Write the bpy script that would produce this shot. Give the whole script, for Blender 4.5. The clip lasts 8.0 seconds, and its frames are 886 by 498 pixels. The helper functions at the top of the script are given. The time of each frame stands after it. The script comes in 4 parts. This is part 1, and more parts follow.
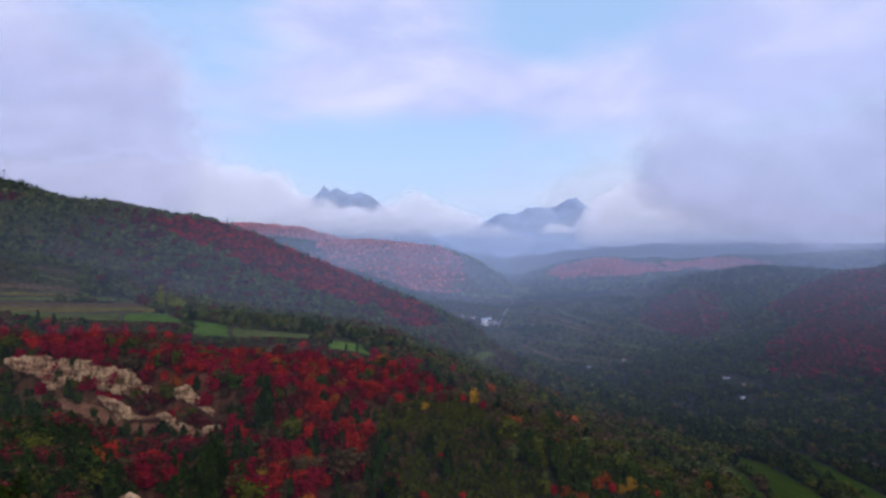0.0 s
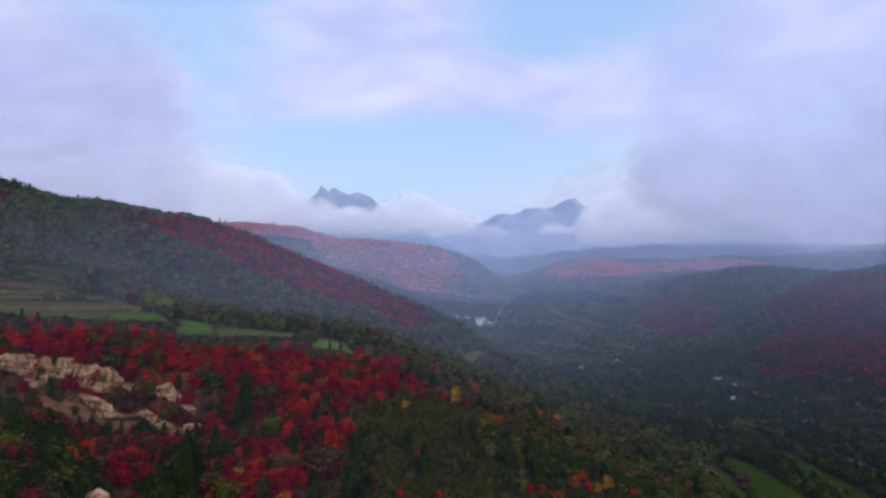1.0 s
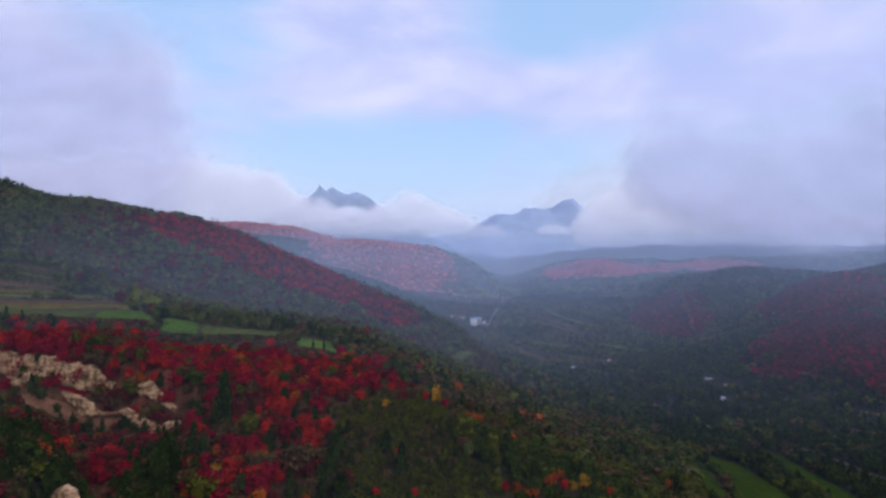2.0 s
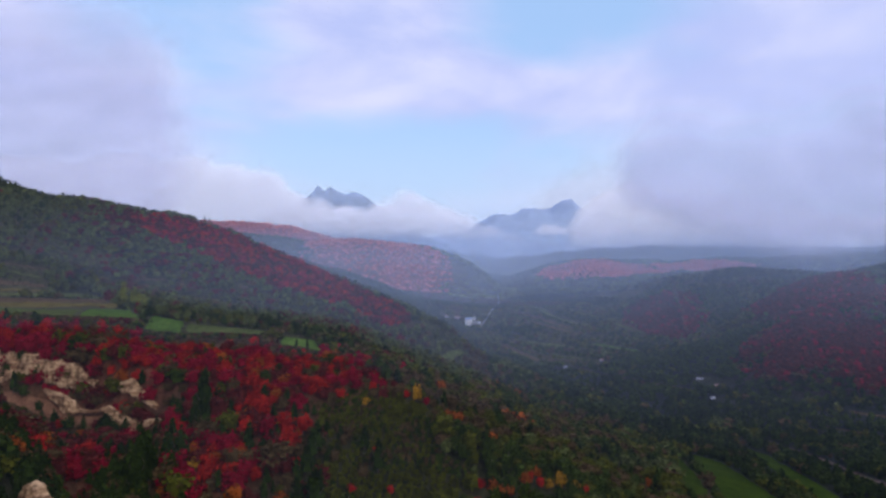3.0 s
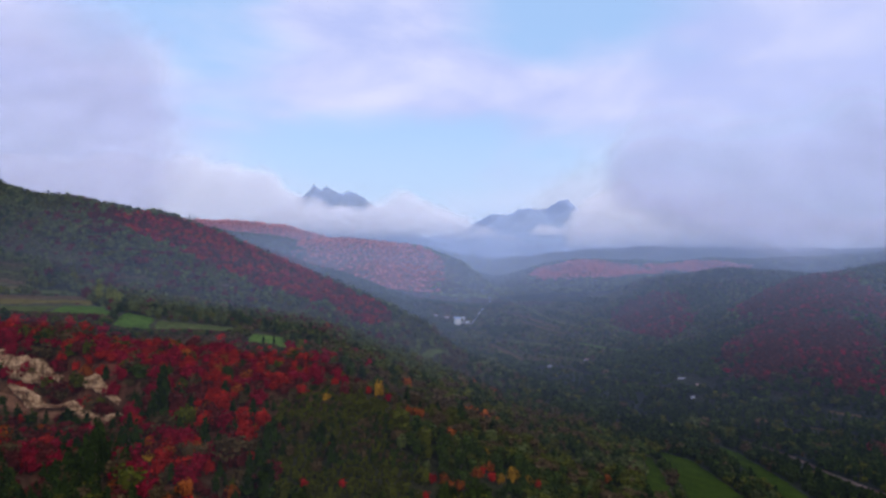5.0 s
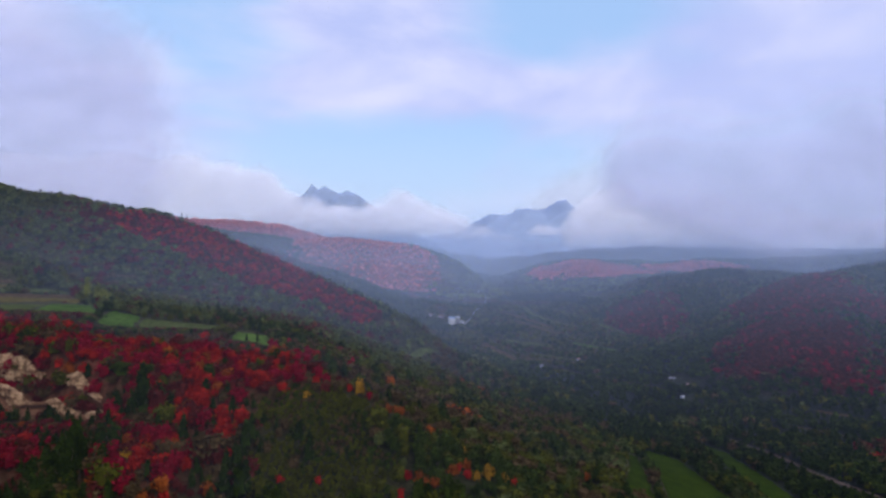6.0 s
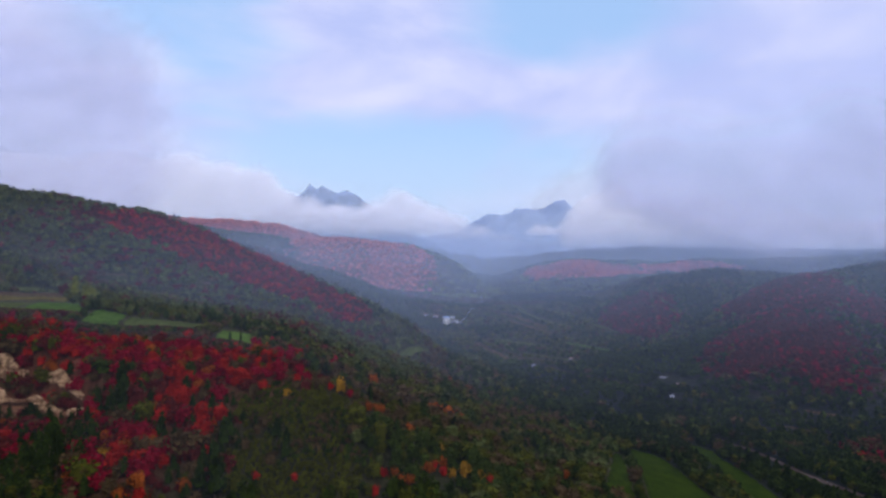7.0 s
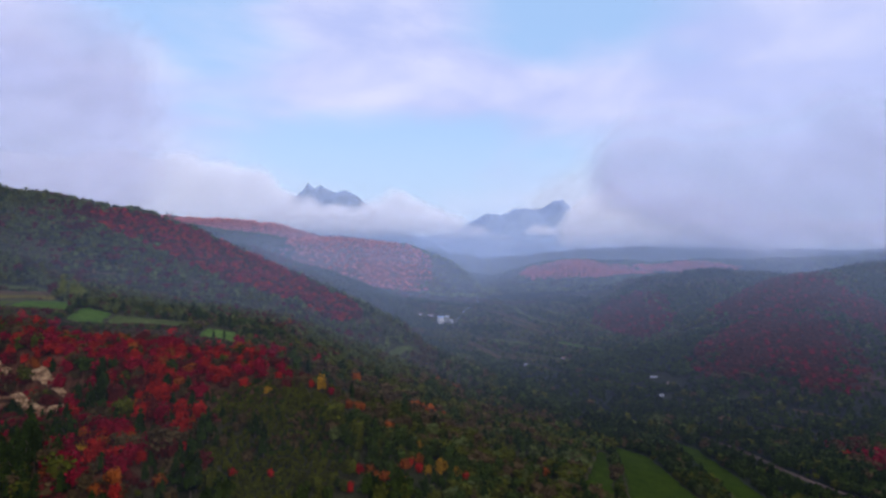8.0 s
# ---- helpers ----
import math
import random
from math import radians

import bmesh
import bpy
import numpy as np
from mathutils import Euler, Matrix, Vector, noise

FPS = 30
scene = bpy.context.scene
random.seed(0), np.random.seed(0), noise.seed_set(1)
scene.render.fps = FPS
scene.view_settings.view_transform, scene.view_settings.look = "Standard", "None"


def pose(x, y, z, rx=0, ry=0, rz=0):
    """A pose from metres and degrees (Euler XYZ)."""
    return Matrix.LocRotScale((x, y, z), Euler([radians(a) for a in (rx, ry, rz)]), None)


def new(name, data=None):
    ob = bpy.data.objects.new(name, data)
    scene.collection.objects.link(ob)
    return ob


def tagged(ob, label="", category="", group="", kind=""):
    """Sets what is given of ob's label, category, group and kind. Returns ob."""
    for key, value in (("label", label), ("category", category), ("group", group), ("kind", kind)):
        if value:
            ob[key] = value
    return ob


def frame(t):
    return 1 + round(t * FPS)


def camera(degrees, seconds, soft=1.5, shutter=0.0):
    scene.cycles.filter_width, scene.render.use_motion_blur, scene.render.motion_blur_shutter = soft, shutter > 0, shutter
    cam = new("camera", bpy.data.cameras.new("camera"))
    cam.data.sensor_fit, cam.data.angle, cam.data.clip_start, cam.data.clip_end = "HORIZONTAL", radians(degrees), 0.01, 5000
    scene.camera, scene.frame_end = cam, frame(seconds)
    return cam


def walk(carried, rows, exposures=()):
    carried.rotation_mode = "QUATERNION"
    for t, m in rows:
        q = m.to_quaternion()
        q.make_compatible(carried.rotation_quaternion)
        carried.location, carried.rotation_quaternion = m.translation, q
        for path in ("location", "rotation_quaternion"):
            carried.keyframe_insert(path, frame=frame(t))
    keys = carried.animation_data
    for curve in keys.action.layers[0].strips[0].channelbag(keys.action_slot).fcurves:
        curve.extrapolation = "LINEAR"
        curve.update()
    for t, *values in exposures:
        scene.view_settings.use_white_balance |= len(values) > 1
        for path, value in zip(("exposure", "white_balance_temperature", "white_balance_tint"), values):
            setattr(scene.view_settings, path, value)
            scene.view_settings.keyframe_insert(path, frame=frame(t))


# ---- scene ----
cam = camera(72.0, 8.0, soft=2.7)
PATH = [
    (0.0, 0.000, -0.000, 150.000, 89.0000, 0.0000, 0.0000),
    (0.5, 3.505, -0.374, 149.789, 89.0128, -0.0746, -0.0356),
    (1.0, 7.044, -0.786, 149.585, 89.0241, -0.1475, -0.0701),
    (1.5, 10.614, -1.237, 149.389, 89.0339, -0.2186, -0.1035),
    (2.0, 14.217, -1.727, 149.201, 89.0422, -0.2879, -0.1359),
    (2.5, 17.853, -2.254, 149.020, 89.0490, -0.3554, -0.1673),
    (3.0, 21.522, -2.821, 148.847, 89.0544, -0.4211, -0.1976),
    (3.5, 25.223, -3.426, 148.682, 89.0582, -0.4850, -0.2269),
    (4.0, 28.957, -4.069, 148.524, 89.0605, -0.5472, -0.2551),
    (4.5, 32.723, -4.751, 148.374, 89.0613, -0.6076, -0.2823),
    (5.0, 36.522, -5.472, 148.232, 89.0606, -0.6661, -0.3084),
    (5.5, 40.353, -6.230, 148.098, 89.0585, -0.7229, -0.3335),
    (6.0, 44.217, -7.028, 147.971, 89.0548, -0.7779, -0.3576),
    (6.5, 48.114, -7.864, 147.852, 89.0496, -0.8312, -0.3806),
    (7.0, 52.044, -8.738, 147.741, 89.0430, -0.8826, -0.4025),
    (7.5, 56.005, -9.651, 147.637, 89.0348, -0.9323, -0.4234),
    (8.0, 60.000, -10.603, 147.541, 89.0252, -0.9801, -0.4433),
]
walk(cam, [(t, pose(x, y, z, rx, ry, rz)) for t, x, y, z, rx, ry, rz in PATH])

# ---- sky and sun ---------------------------------------------------------
SUN_HEIGHT, SUN_FROM = 38, 150          # degrees: above the horizon, clockwise from north (+y)


def nodes_of(tree, kind, **inputs):
    n = tree.nodes.new(kind)
    for key, value in inputs.items():
        n.inputs[key.replace("_", " ")].default_value = value
    return n


world = bpy.data.worlds.new("sky")
scene.world = world
world.use_nodes = True
wt = world.node_tree
sky = wt.nodes.new("ShaderNodeTexSky")
sky.sky_type, sky.sun_disc = "NISHITA", False
sky.sun_elevation, sky.sun_rotation = radians(SUN_HEIGHT), radians(SUN_FROM)
sky.air_density, sky.dust_density, sky.ozone_density = 1.0, 1.5, 2.0
clear = wt.nodes.new("ShaderNodeVectorMath")
clear.operation = "SCALE"
clear.inputs["Scale"].default_value = 0.16
wt.links.new(sky.outputs[0], clear.inputs[0])
where = wt.nodes.new("ShaderNodeTexCoord")


def sky_math(how, a, b):
    n = wt.nodes.new("ShaderNodeMath")
    n.operation = how
    for value, socket in ((a, n.inputs[0]), (b, n.inputs[1])):
        if isinstance(value, (int, float)):
            socket.default_value = value
        else:
            wt.links.new(value, socket)
    return n.outputs[0]


def sky_patch(cx, cz, rx, rz):
    """1 in the middle of a patch of sky towards (cx, 1, cz), 0 at its rim."""
    n = wt.nodes.new("ShaderNodeMapping")
    length = math.sqrt(cx * cx + cz * cz + 1)
    n.inputs["Scale"].default_value = (1 / rx, 0.6, 1 / rz)
    n.inputs["Location"].default_value = (-cx / length / rx, -0.6 / length, -cz / length / rz)
    wt.links.new(where.outputs["Generated"], n.inputs[0])
    far = wt.nodes.new("ShaderNodeVectorMath")
    far.operation = "LENGTH"
    wt.links.new(n.outputs[0], far.inputs[0])
    r = wt.nodes.new("ShaderNodeMapRange")
    r.interpolation_type = "SMOOTHSTEP"
    r.inputs["From Min"].default_value, r.inputs["From Max"].default_value = 1.0, 0.0
    wt.links.new(far.outputs["Value"], r.inputs["Value"])
    return r.outputs[0]


def sky_noise(scale, stretch, detail, rough, shift, warp=0.3):
    n = wt.nodes.new("ShaderNodeMapping")
    n.inputs["Scale"].default_value, n.inputs["Location"].default_value = stretch, shift
    n.inputs["Rotation"].default_value = (0, radians(-14), 0)
    wt.links.new(where.outputs["Generated"], n.inputs[0])
    t = nodes_of(wt, "ShaderNodeTexNoise", Scale=scale, Detail=detail, Roughness=rough, Distortion=warp)
    wt.links.new(n.outputs[0], t.inputs["Vector"])
    return t.outputs[0]


def sky_ramp(fac, lo, hi, low, high):
    r = wt.nodes.new("ShaderNodeValToRGB")
    r.color_ramp.interpolation = "EASE"
    r.color_ramp.elements[0].position, r.color_ramp.elements[1].position = lo, hi
    r.color_ramp.elements[0].color, r.color_ramp.elements[1].color = (*low, 1), (*high, 1)
    wt.links.new(fac, r.inputs[0])
    return r.outputs[0]


def sky_mix(fac, a, b):
    m = wt.nodes.new("ShaderNodeMixRGB")
    for value, socket in ((fac, m.inputs[0]), (a, m.inputs[1]), (b, m.inputs[2])):
        if isinstance(value, tuple):
            socket.default_value = (*value, 1)
        elif isinstance(value, (int, float)):
            socket.default_value = value
        else:
            wt.links.new(value, socket)
    return m.outputs[0]


# broken cloud with blue gaps
gaps = sky_math("MAXIMUM", sky_patch(0.23, 0.37, 0.36, 0.17), sky_math("MULTIPLY", sky_patch(-0.06, 0.135, 0.66, 0.15), 1.0))
gaps = sky_math("MAXIMUM", gaps, sky_math("MULTIPLY", sky_patch(-0.36, 0.30, 0.30, 0.24), 0.9))
cloudy = sky_math("SUBTRACT", sky_math("ADD", sky_noise(1.6, (1.3, 1.3, 3.4), 6.0, 0.5, (0.35, 0.1, 0.25)), 0.16), sky_math("MULTIPLY", gaps, 0.45))
cover = sky_ramp(cloudy, 0.26, 0.56, (0, 0, 0), (1, 1, 1))
tones = sky_ramp(sky_noise(2.6, (1.2, 1.2, 2.8), 5.0, 0.55, (1.7, 0.4, 0.9)), 0.32, 0.68, (0.50, 0.58, 0.97), (0.74, 0.77, 1.05))
open_sky = sky_mix(0.8, clear.outputs[0], (0.42, 0.64, 1.03))
heaven = sky_mix(cover, open_sky, tones)
# brighter towards the horizon
up = wt.nodes.new("ShaderNodeSeparateXYZ")
wt.links.new(where.outputs["Generated"], up.inputs[0])
low_sky = sky_ramp(up.outputs[2], 0.0, 0.24, (0.8, 0.8, 0.8), (0, 0, 0))
heaven = sky_mix(low_sky, heaven, (0.58, 0.73, 1.0))
wt.links.new(heaven, wt.nodes["Background"].inputs[0])
wt.nodes["Background"].inputs[1].default_value = 1.0

sun = new("sun", bpy.data.lights.new("sun", "SUN"))
sun.data.energy, sun.data.angle, sun.data.color = 1.05, radians(14), (1.0, 0.93, 0.85)
sun.rotation_euler = (radians(90 - SUN_HEIGHT), 0, radians(180 - SUN_FROM))
scene.view_settings.exposure = 0.0
scene.cycles.transparent_max_bounces = 64          # many thin sheets of haze and cloud lie behind one another

# ---- the lie of the land -------------------------------------------------
def lattice(ix, iy, seed):
    h = np.sin(ix * 127.1 + iy * 311.7 + seed * 74.7) * 43758.5453
    return h - np.floor(h)


def value_noise(x, y, seed=0):
    """Smooth noise from -1 to 1, one cell a unit."""
    ix, iy = np.floor(x), np.floor(y)
    fx, fy = x - ix, y - iy
    fx, fy = fx * fx * (3 - 2 * fx), fy * fy * (3 - 2 * fy)
    a = lattice(ix, iy, seed) * (1 - fx) + lattice(ix + 1, iy, seed) * fx
    b = lattice(ix, iy + 1, seed) * (1 - fx) + lattice(ix + 1, iy + 1, seed) * fx
    return 2 * (a * (1 - fy) + b * fy) - 1


def fractal(x, y, size, octaves=4, seed=0):
    total, gain = 0.0, 1.0
    for k in range(octaves):
        total = total + gain * value_noise(x / size + 17.3 * k, y / size - 9.1 * k, seed + k)
        size, gain = size / 2.1, gain * 0.5
    return total


def soft_max(a, b, k):
    h = np.clip(0.5 + 0.5 * (a - b) / k, 0, 1)
    return b * (1 - h) + a * h + k * h * (1 - h)


def soft_min(a, b, k):
    return -soft_max(-a, -b, k)


def ridge(x, y, crest, near, far, foot, even=0.0):
    """A ridge along a line of (x, y, height); near and far: how wide its two flanks are (near: one width, or one for each point).
    even: how far the flanks even out the bends of the crest, as a share of the distance to it."""
    best, top, side = np.full(np.shape(x), 1e9), np.zeros(np.shape(x)), np.zeros(np.shape(x))
    broad = np.broadcast_to(np.asarray(near, float), len(crest))
    slope = np.full(np.shape(x), broad[0])
    found = []
    for (ax, ay, az), (bx, by, bz), na, nb in zip(crest, crest[1:], broad, broad[1:]):
        dx, dy = bx - ax, by - ay
        s = np.clip(((x - ax) * dx + (y - ay) * dy) / (dx * dx + dy * dy), 0, 1)
        d = np.hypot(x - ax - s * dx, y - ay - s * dy)
        closer = d < best
        best = np.where(closer, d, best)
        top = np.where(closer, az + s * (bz - az), top)
        slope = np.where(closer, na + s * (nb - na), slope)
        side = np.where(closer, dx * (y - ay) - dy * (x - ax), side)
        found.append((d, az + s * (bz - az), na + s * (nb - na)))
    if even:
        near_by = [np.exp(-(d - best) / (1 + even * best)) for d, _, _ in found]
        top = sum(w * f[1] for w, f in zip(near_by, found)) / sum(near_by)
        slope = sum(w * f[2] for w, f in zip(near_by, found)) / sum(near_by)
    u = np.clip(best / np.where(side < 0, slope, far), 0, 1)
    return foot + (top - foot) * (0.5 + 0.5 * np.cos(np.pi * u)) - 40 * (u >= 1)


def valley_line(y):
    """Where the stream runs: x of the valley's lowest line."""
    return np.interp(y, (200, 400, 550, 660, 770, 950, 1120, 1700, 2400, 3500), (420, 340, 280, 195, 135, 85, 105, 150, 190, 300))


def land(x, y):
    """Height of the ground."""
    x, y = np.asarray(x, float), np.asarray(y, float)
    off = x - valley_line(y)
    floor = 0.5 + 0.011 * np.clip(y - 550, 0, 550) + 0.004 * np.clip(y - 1100, 0, 3000) + 0.04 * np.clip(y - 1000, 0, 400)
    floor = floor + 0.085 * np.clip(off - 30, 0, 400) + 0.11 * np.clip(-off - 30, 0, 400)
    z = floor
    # the bench on the near slope, its flank to the valley and its front
    bench = 100.5 - 0.085 * (x + 37) - 0.02 * (y - 271) - 0.05 * np.clip(-120 - x, 0, 150) - 0.07 * np.clip(y - 305, 0, 120) * np.clip((x + 175) / 50, 0, 1)
    flank = 77 - 0.42 * (x - 20) + 0.14 * np.clip(x - 80, 0, 200) - 0.05 * (y - 290) - 0.07 * np.clip(y - 290, 0, 200)
    front = 73.5 + 0.37 * (y - 200) - 0.06 * x
    hill = soft_min(soft_min(bench, flank, 9), front, 5)
    hill = hill - 0.3 * np.clip(y - 430, 0, 400) - 0.5 * np.clip(-130 - y, 0, 200)
    # the quarried step below the bench
    edge = np.interp(x, (-180, -119, -110, -85, -75), (251, 250, 247.5, 236.5, 231)) + 2 * value_noise(x / 11, y / 40, 21)
    deep = np.interp(x, (-215, -180, -145, -120, -85, -72), (0, 12, 14, 19.5, 13.5, 0))
    hill = hill - deep * np.clip((edge - y) / 5.5, 0, 1) * np.clip((y - 190) / 30, 0, 1)
    z = soft_max(z, hill, 8)
    # a knoll before it
    knoll = ridge(x, y, ((-320, 225, 104), (-200, 212, 93), (-150, 203, 89), (-121, 192, 88), (-110, 178, 89), (-95, 147, 96), (-80, 113, 101), (-64, 90, 98), (-40, 30, 86)), 140, 40, 46)
    z = soft_max(z, knoll, 5)
    # the wooded hill whose spur comes down to the stream
    spur = ridge(x, y, ((-900, 700, 262), (-465, 640, 210), (-438, 636, 208), (-415, 632, 198), (-370, 626, 186), (-318, 622, 182), (-300, 621, 178), (-213, 611, 162), (-95, 565, 114), (-42, 540, 97), (3, 510, 80), (40, 485, 54), (75, 455, 34)), (600, 600, 600, 600, 600, 600, 600, 600, 600, 420, 230, 200, 200), 150, 4, 0.1)
    z = soft_max(z, spur, 6)
    # hills on both sides of the valley
    right_hill = ridge(x, y, ((300, 1060, 30), (415, 1050, 85), (526, 1000, 103), (660, 985, 93), (900, 1000, 112), (1600, 1000, 160)), 420, 420, 0)
    z = soft_max(z, right_hill, 10)
    shoulder = ridge(x, y, ((300, 545, 8), (350, 575, 34), (460, 645, 78), (540, 750, 106), (700, 850, 122), (1200, 950, 150)), 190, 260, 0)
    z = soft_max(z, shoulder, 10)
    dark_hill = ridge(x, y, ((-700, 1200, 150), (-330, 1180, 127), (-150, 1130, 80), (-20, 1090, 32)), 200, 260, 0)
    z = soft_max(z, dark_hill, 10)
    left_hill = ridge(x, y, ((-560, 1500, 165), (-300, 1450, 140), (-180, 1430, 138), (-10, 1430, 124), (24, 1425, 115), (90, 1420, 87), (129, 1415, 58), (165, 1410, 26)), (190, 190, 180, 180, 170, 140, 110, 80), 400, 0)
    z = soft_max(z, left_hill, 10)
    pale_hill = ridge(x, y, ((-1400, 1900, 220), (-560, 1850, 188), (-440, 1850, 178), (-330, 1850, 145), (-100, 1850, 85)), 330, 500, 0)
    z = soft_max(z, pale_hill, 10)
    right_far = ridge(x, y, ((200, 1720, 28), (300, 1720, 62), (420, 1720, 90), (620, 1790, 84), (900, 1800, 92), (1600, 1850, 130)), 330, 400, 0)
    z = soft_max(z, right_far, 10)
    behind = ridge(x, y, ((350, 2500, 40), (640, 2450, 112), (900, 2450, 125), (1500, 2400, 128), (2500, 2300, 150)), 450, 500, 0)
    z = soft_max(z, behind, 10)
    far_valley = ridge(x, y, ((-1500, 2700, 150), (-200, 2680, 122), (60, 2720, 96), (260, 2750, 66), (420, 2750, 72), (700, 2720, 112), (1300, 2700, 150)), 420, 420, 0)
    z = soft_max(z, far_valley, 10)
    # gullies and humps
    rough = np.clip((z - floor) / 25, 0.12, 1)
    far_out = np.clip((y - 600) / 1200, 0, 1)
    z = z + rough * (1.6 + 5 * far_out) * fractal(x, y, 70, 4, 3) + 0.35 * fractal(x, y, 9, 2, 8)
    # the ground goes on level behind and to the sides
    return z


# ---- materials -----------------------------------------------------------
def blank(name):
    m = bpy.data.materials.new(name)
    m.use_nodes = True
    return m, m.node_tree, m.node_tree.nodes["Principled BSDF"]


def ramp_between(t, fac, low, high, lo=0.35, hi=0.65):
    r = t.nodes.new("ShaderNodeValToRGB")
    r.color_ramp.elements[0].position, r.color_ramp.elements[1].position = lo, hi
    r.color_ramp.elements[0].color, r.color_ramp.elements[1].color = (*low, 1), (*high, 1)
    t.links.new(fac, r.inputs[0])
    return r.outputs[0]


def grain(t, size, detail=4.0, rough=0.6):
    """Noise whose lumps are about size metres wide."""
    at = t.nodes.new("ShaderNodeNewGeometry")
    n = nodes_of(t, "ShaderNodeTexNoise", Scale=1.0 / size, Detail=detail, Roughness=rough)
    t.links.new(at.outputs["Position"], n.inputs["Vector"])
    return n.outputs[0]


def blend(t, fac, a, b, how="MIX"):
    m = t.nodes.new("ShaderNodeMixRGB")
    m.blend_type = how
    for value, socket in ((fac, m.inputs[0]), (a, m.inputs[1]), (b, m.inputs[2])):
        if isinstance(value, (int, float)):
            socket.default_value = value
        elif isinstance(value, tuple):
            socket.default_value = (*value, 1)
        else:
            t.links.new(value, socket)
    return m.outputs[0]


def leaf(name, low, high):
    """Foliage: every clump differs a little, and so does every tree."""
    m, t, bsdf = blank(name)
    geo = t.nodes.new("ShaderNodeNewGeometry")
    low, high = tuple(0.72 * a + 0.28 * b for a, b in zip(low, high)), tuple(0.27 * a + 0.73 * b for a, b in zip(low, high))
    clump = ramp_between(t, geo.outputs["Random Per Island"], low, high, 0.0, 1.0)
    tree = ramp_between(t, grain(t, 5.0, 2.0), (0.66, 0.66, 0.66), (1.3, 1.3, 1.3))
    t.links.new(blend(t, 1.0, clump, tree, "MULTIPLY"), bsdf.inputs["Base Color"])
    bsdf.inputs["Roughness"].default_value = 0.9
    bsdf.inputs["Specular IOR Level"].default_value = 0.03
    return m


def matte(name, low, high, size, roughness=0.85, fine=None, bump=0.0, gloss=0.1):
    m, t, bsdf = blank(name)
    colour = ramp_between(t, grain(t, size, 5.0), low, high)
    if fine:
        colour = blend(t, 1.0, colour, ramp_between(t, grain(t, fine, 3.0), (0.7, 0.7, 0.7), (1.25, 1.25, 1.25)), "MULTIPLY")
    t.links.new(colour, bsdf.inputs["Base Color"])
    bsdf.inputs["Roughness"].default_value = roughness
    bsdf.inputs["Specular IOR Level"].default_value = gloss
    if bump:
        b = nodes_of(t, "ShaderNodeBump", Strength=0.7, Distance=bump)
        t.links.new(grain(t, fine or size, 5.0), b.inputs["Height"])
        t.links.new(b.outputs[0], bsdf.inputs["Normal"])
    return m


def bedded_rock():
    """Limestone in level beds: pale beige with brown bands, stains that run down, dark joints."""
    m, t, bsdf = blank("limestone")
    at = t.nodes.new("ShaderNodeNewGeometry")

    def stretched(scale, detail):
        place = t.nodes.new("ShaderNodeMapping")
        place.inputs["Scale"].default_value = scale
        t.links.new(at.outputs["Position"], place.inputs[0])
        n = nodes_of(t, "ShaderNodeTexNoise", Scale=1.0, Detail=detail, Roughness=0.62)
        t.links.new(place.outputs[0], n.inputs["Vector"])
        return n.outputs[0]

    colour = ramp_between(t, stretched((0.10, 0.10, 0.55), 5.0), (0.17, 0.085, 0.044), (0.47, 0.305, 0.165), 0.40, 0.57)
    stain = ramp_between(t, stretched((0.5, 0.5, 0.09), 4.0), (0.36, 0.32, 0.29), (1.1, 1.08, 1.05), 0.38, 0.52)
    colour = blend(t, 1.0, colour, stain, "MULTIPLY")
    colour = blend(t, 1.0, colour, ramp_between(t, grain(t, 0.8, 4.0), (0.65, 0.65, 0.65), (1.25, 1.25, 1.25)), "MULTIPLY")
    t.links.new(colour, bsdf.inputs["Base Color"])
    bsdf.inputs["Roughness"].default_value = 0.9
    bsdf.inputs["Specular IOR Level"].default_value = 0.1
    b = nodes_of(t, "ShaderNodeBump", Strength=0.8, Distance=0.5)
    t.links.new(stretched((0.8, 0.8, 2.2), 5.0), b.inputs["Height"])
    t.links.new(b.outputs[0], bsdf.inputs["Normal"])
    return m


def ground_material():
    """Dark scrub, with bare soil, the red of low smoke bushes and short grass where the attributes say so."""
    m, t, bsdf = blank("scrub_ground")
    base = ramp_between(t, grain(t, 30, 6.0, 0.7), (0.026, 0.029, 0.009), (0.050, 0.043, 0.016))
    soil = ramp_between(t, grain(t, 90, 5.0, 0.7), (0, 0, 0), (0.6, 0.6, 0.6), 0.52, 0.8)
    base = blend(t, soil, base, (0.058, 0.035, 0.019))
    red = t.nodes.new("ShaderNodeAttribute")
    red.attribute_name = "autumn"
    # shade put into the ground colour where the mask says so
    shade_mask = t.nodes.new("ShaderNodeAttribute")
    shade_mask.attribute_name = "dimmed"
    base = blend(t, shade_mask.outputs["Fac"], base, ramp_between(t, grain(t, 20, 5.0), (0.010, 0.015, 0.012), (0.026, 0.030, 0.022)))
    speckle = ramp_between(t, grain(t, 14, 6.0, 0.75), (0.16, 0.026, 0.024), (0.30, 0.060, 0.048), 0.35, 0.62)
    base = blend(t, red.outputs["Fac"], base, speckle)
    t.links.new(blend(t, 1.0, base, ramp_between(t, grain(t, 3.0, 4.0), (0.6, 0.6, 0.6), (1.3, 1.3, 1.3)), "MULTIPLY"), bsdf.inputs["Base Color"])
    bsdf.inputs["Roughness"].default_value = 0.95
    bsdf.inputs["Specular IOR Level"].default_value = 0.05
    b = nodes_of(t, "ShaderNodeBump", Strength=0.8, Distance=2.0)
    t.links.new(grain(t, 8, 5.0, 0.7), b.inputs["Height"])
    t.links.new(b.outputs[0], bsdf.inputs["Normal"])
    return m


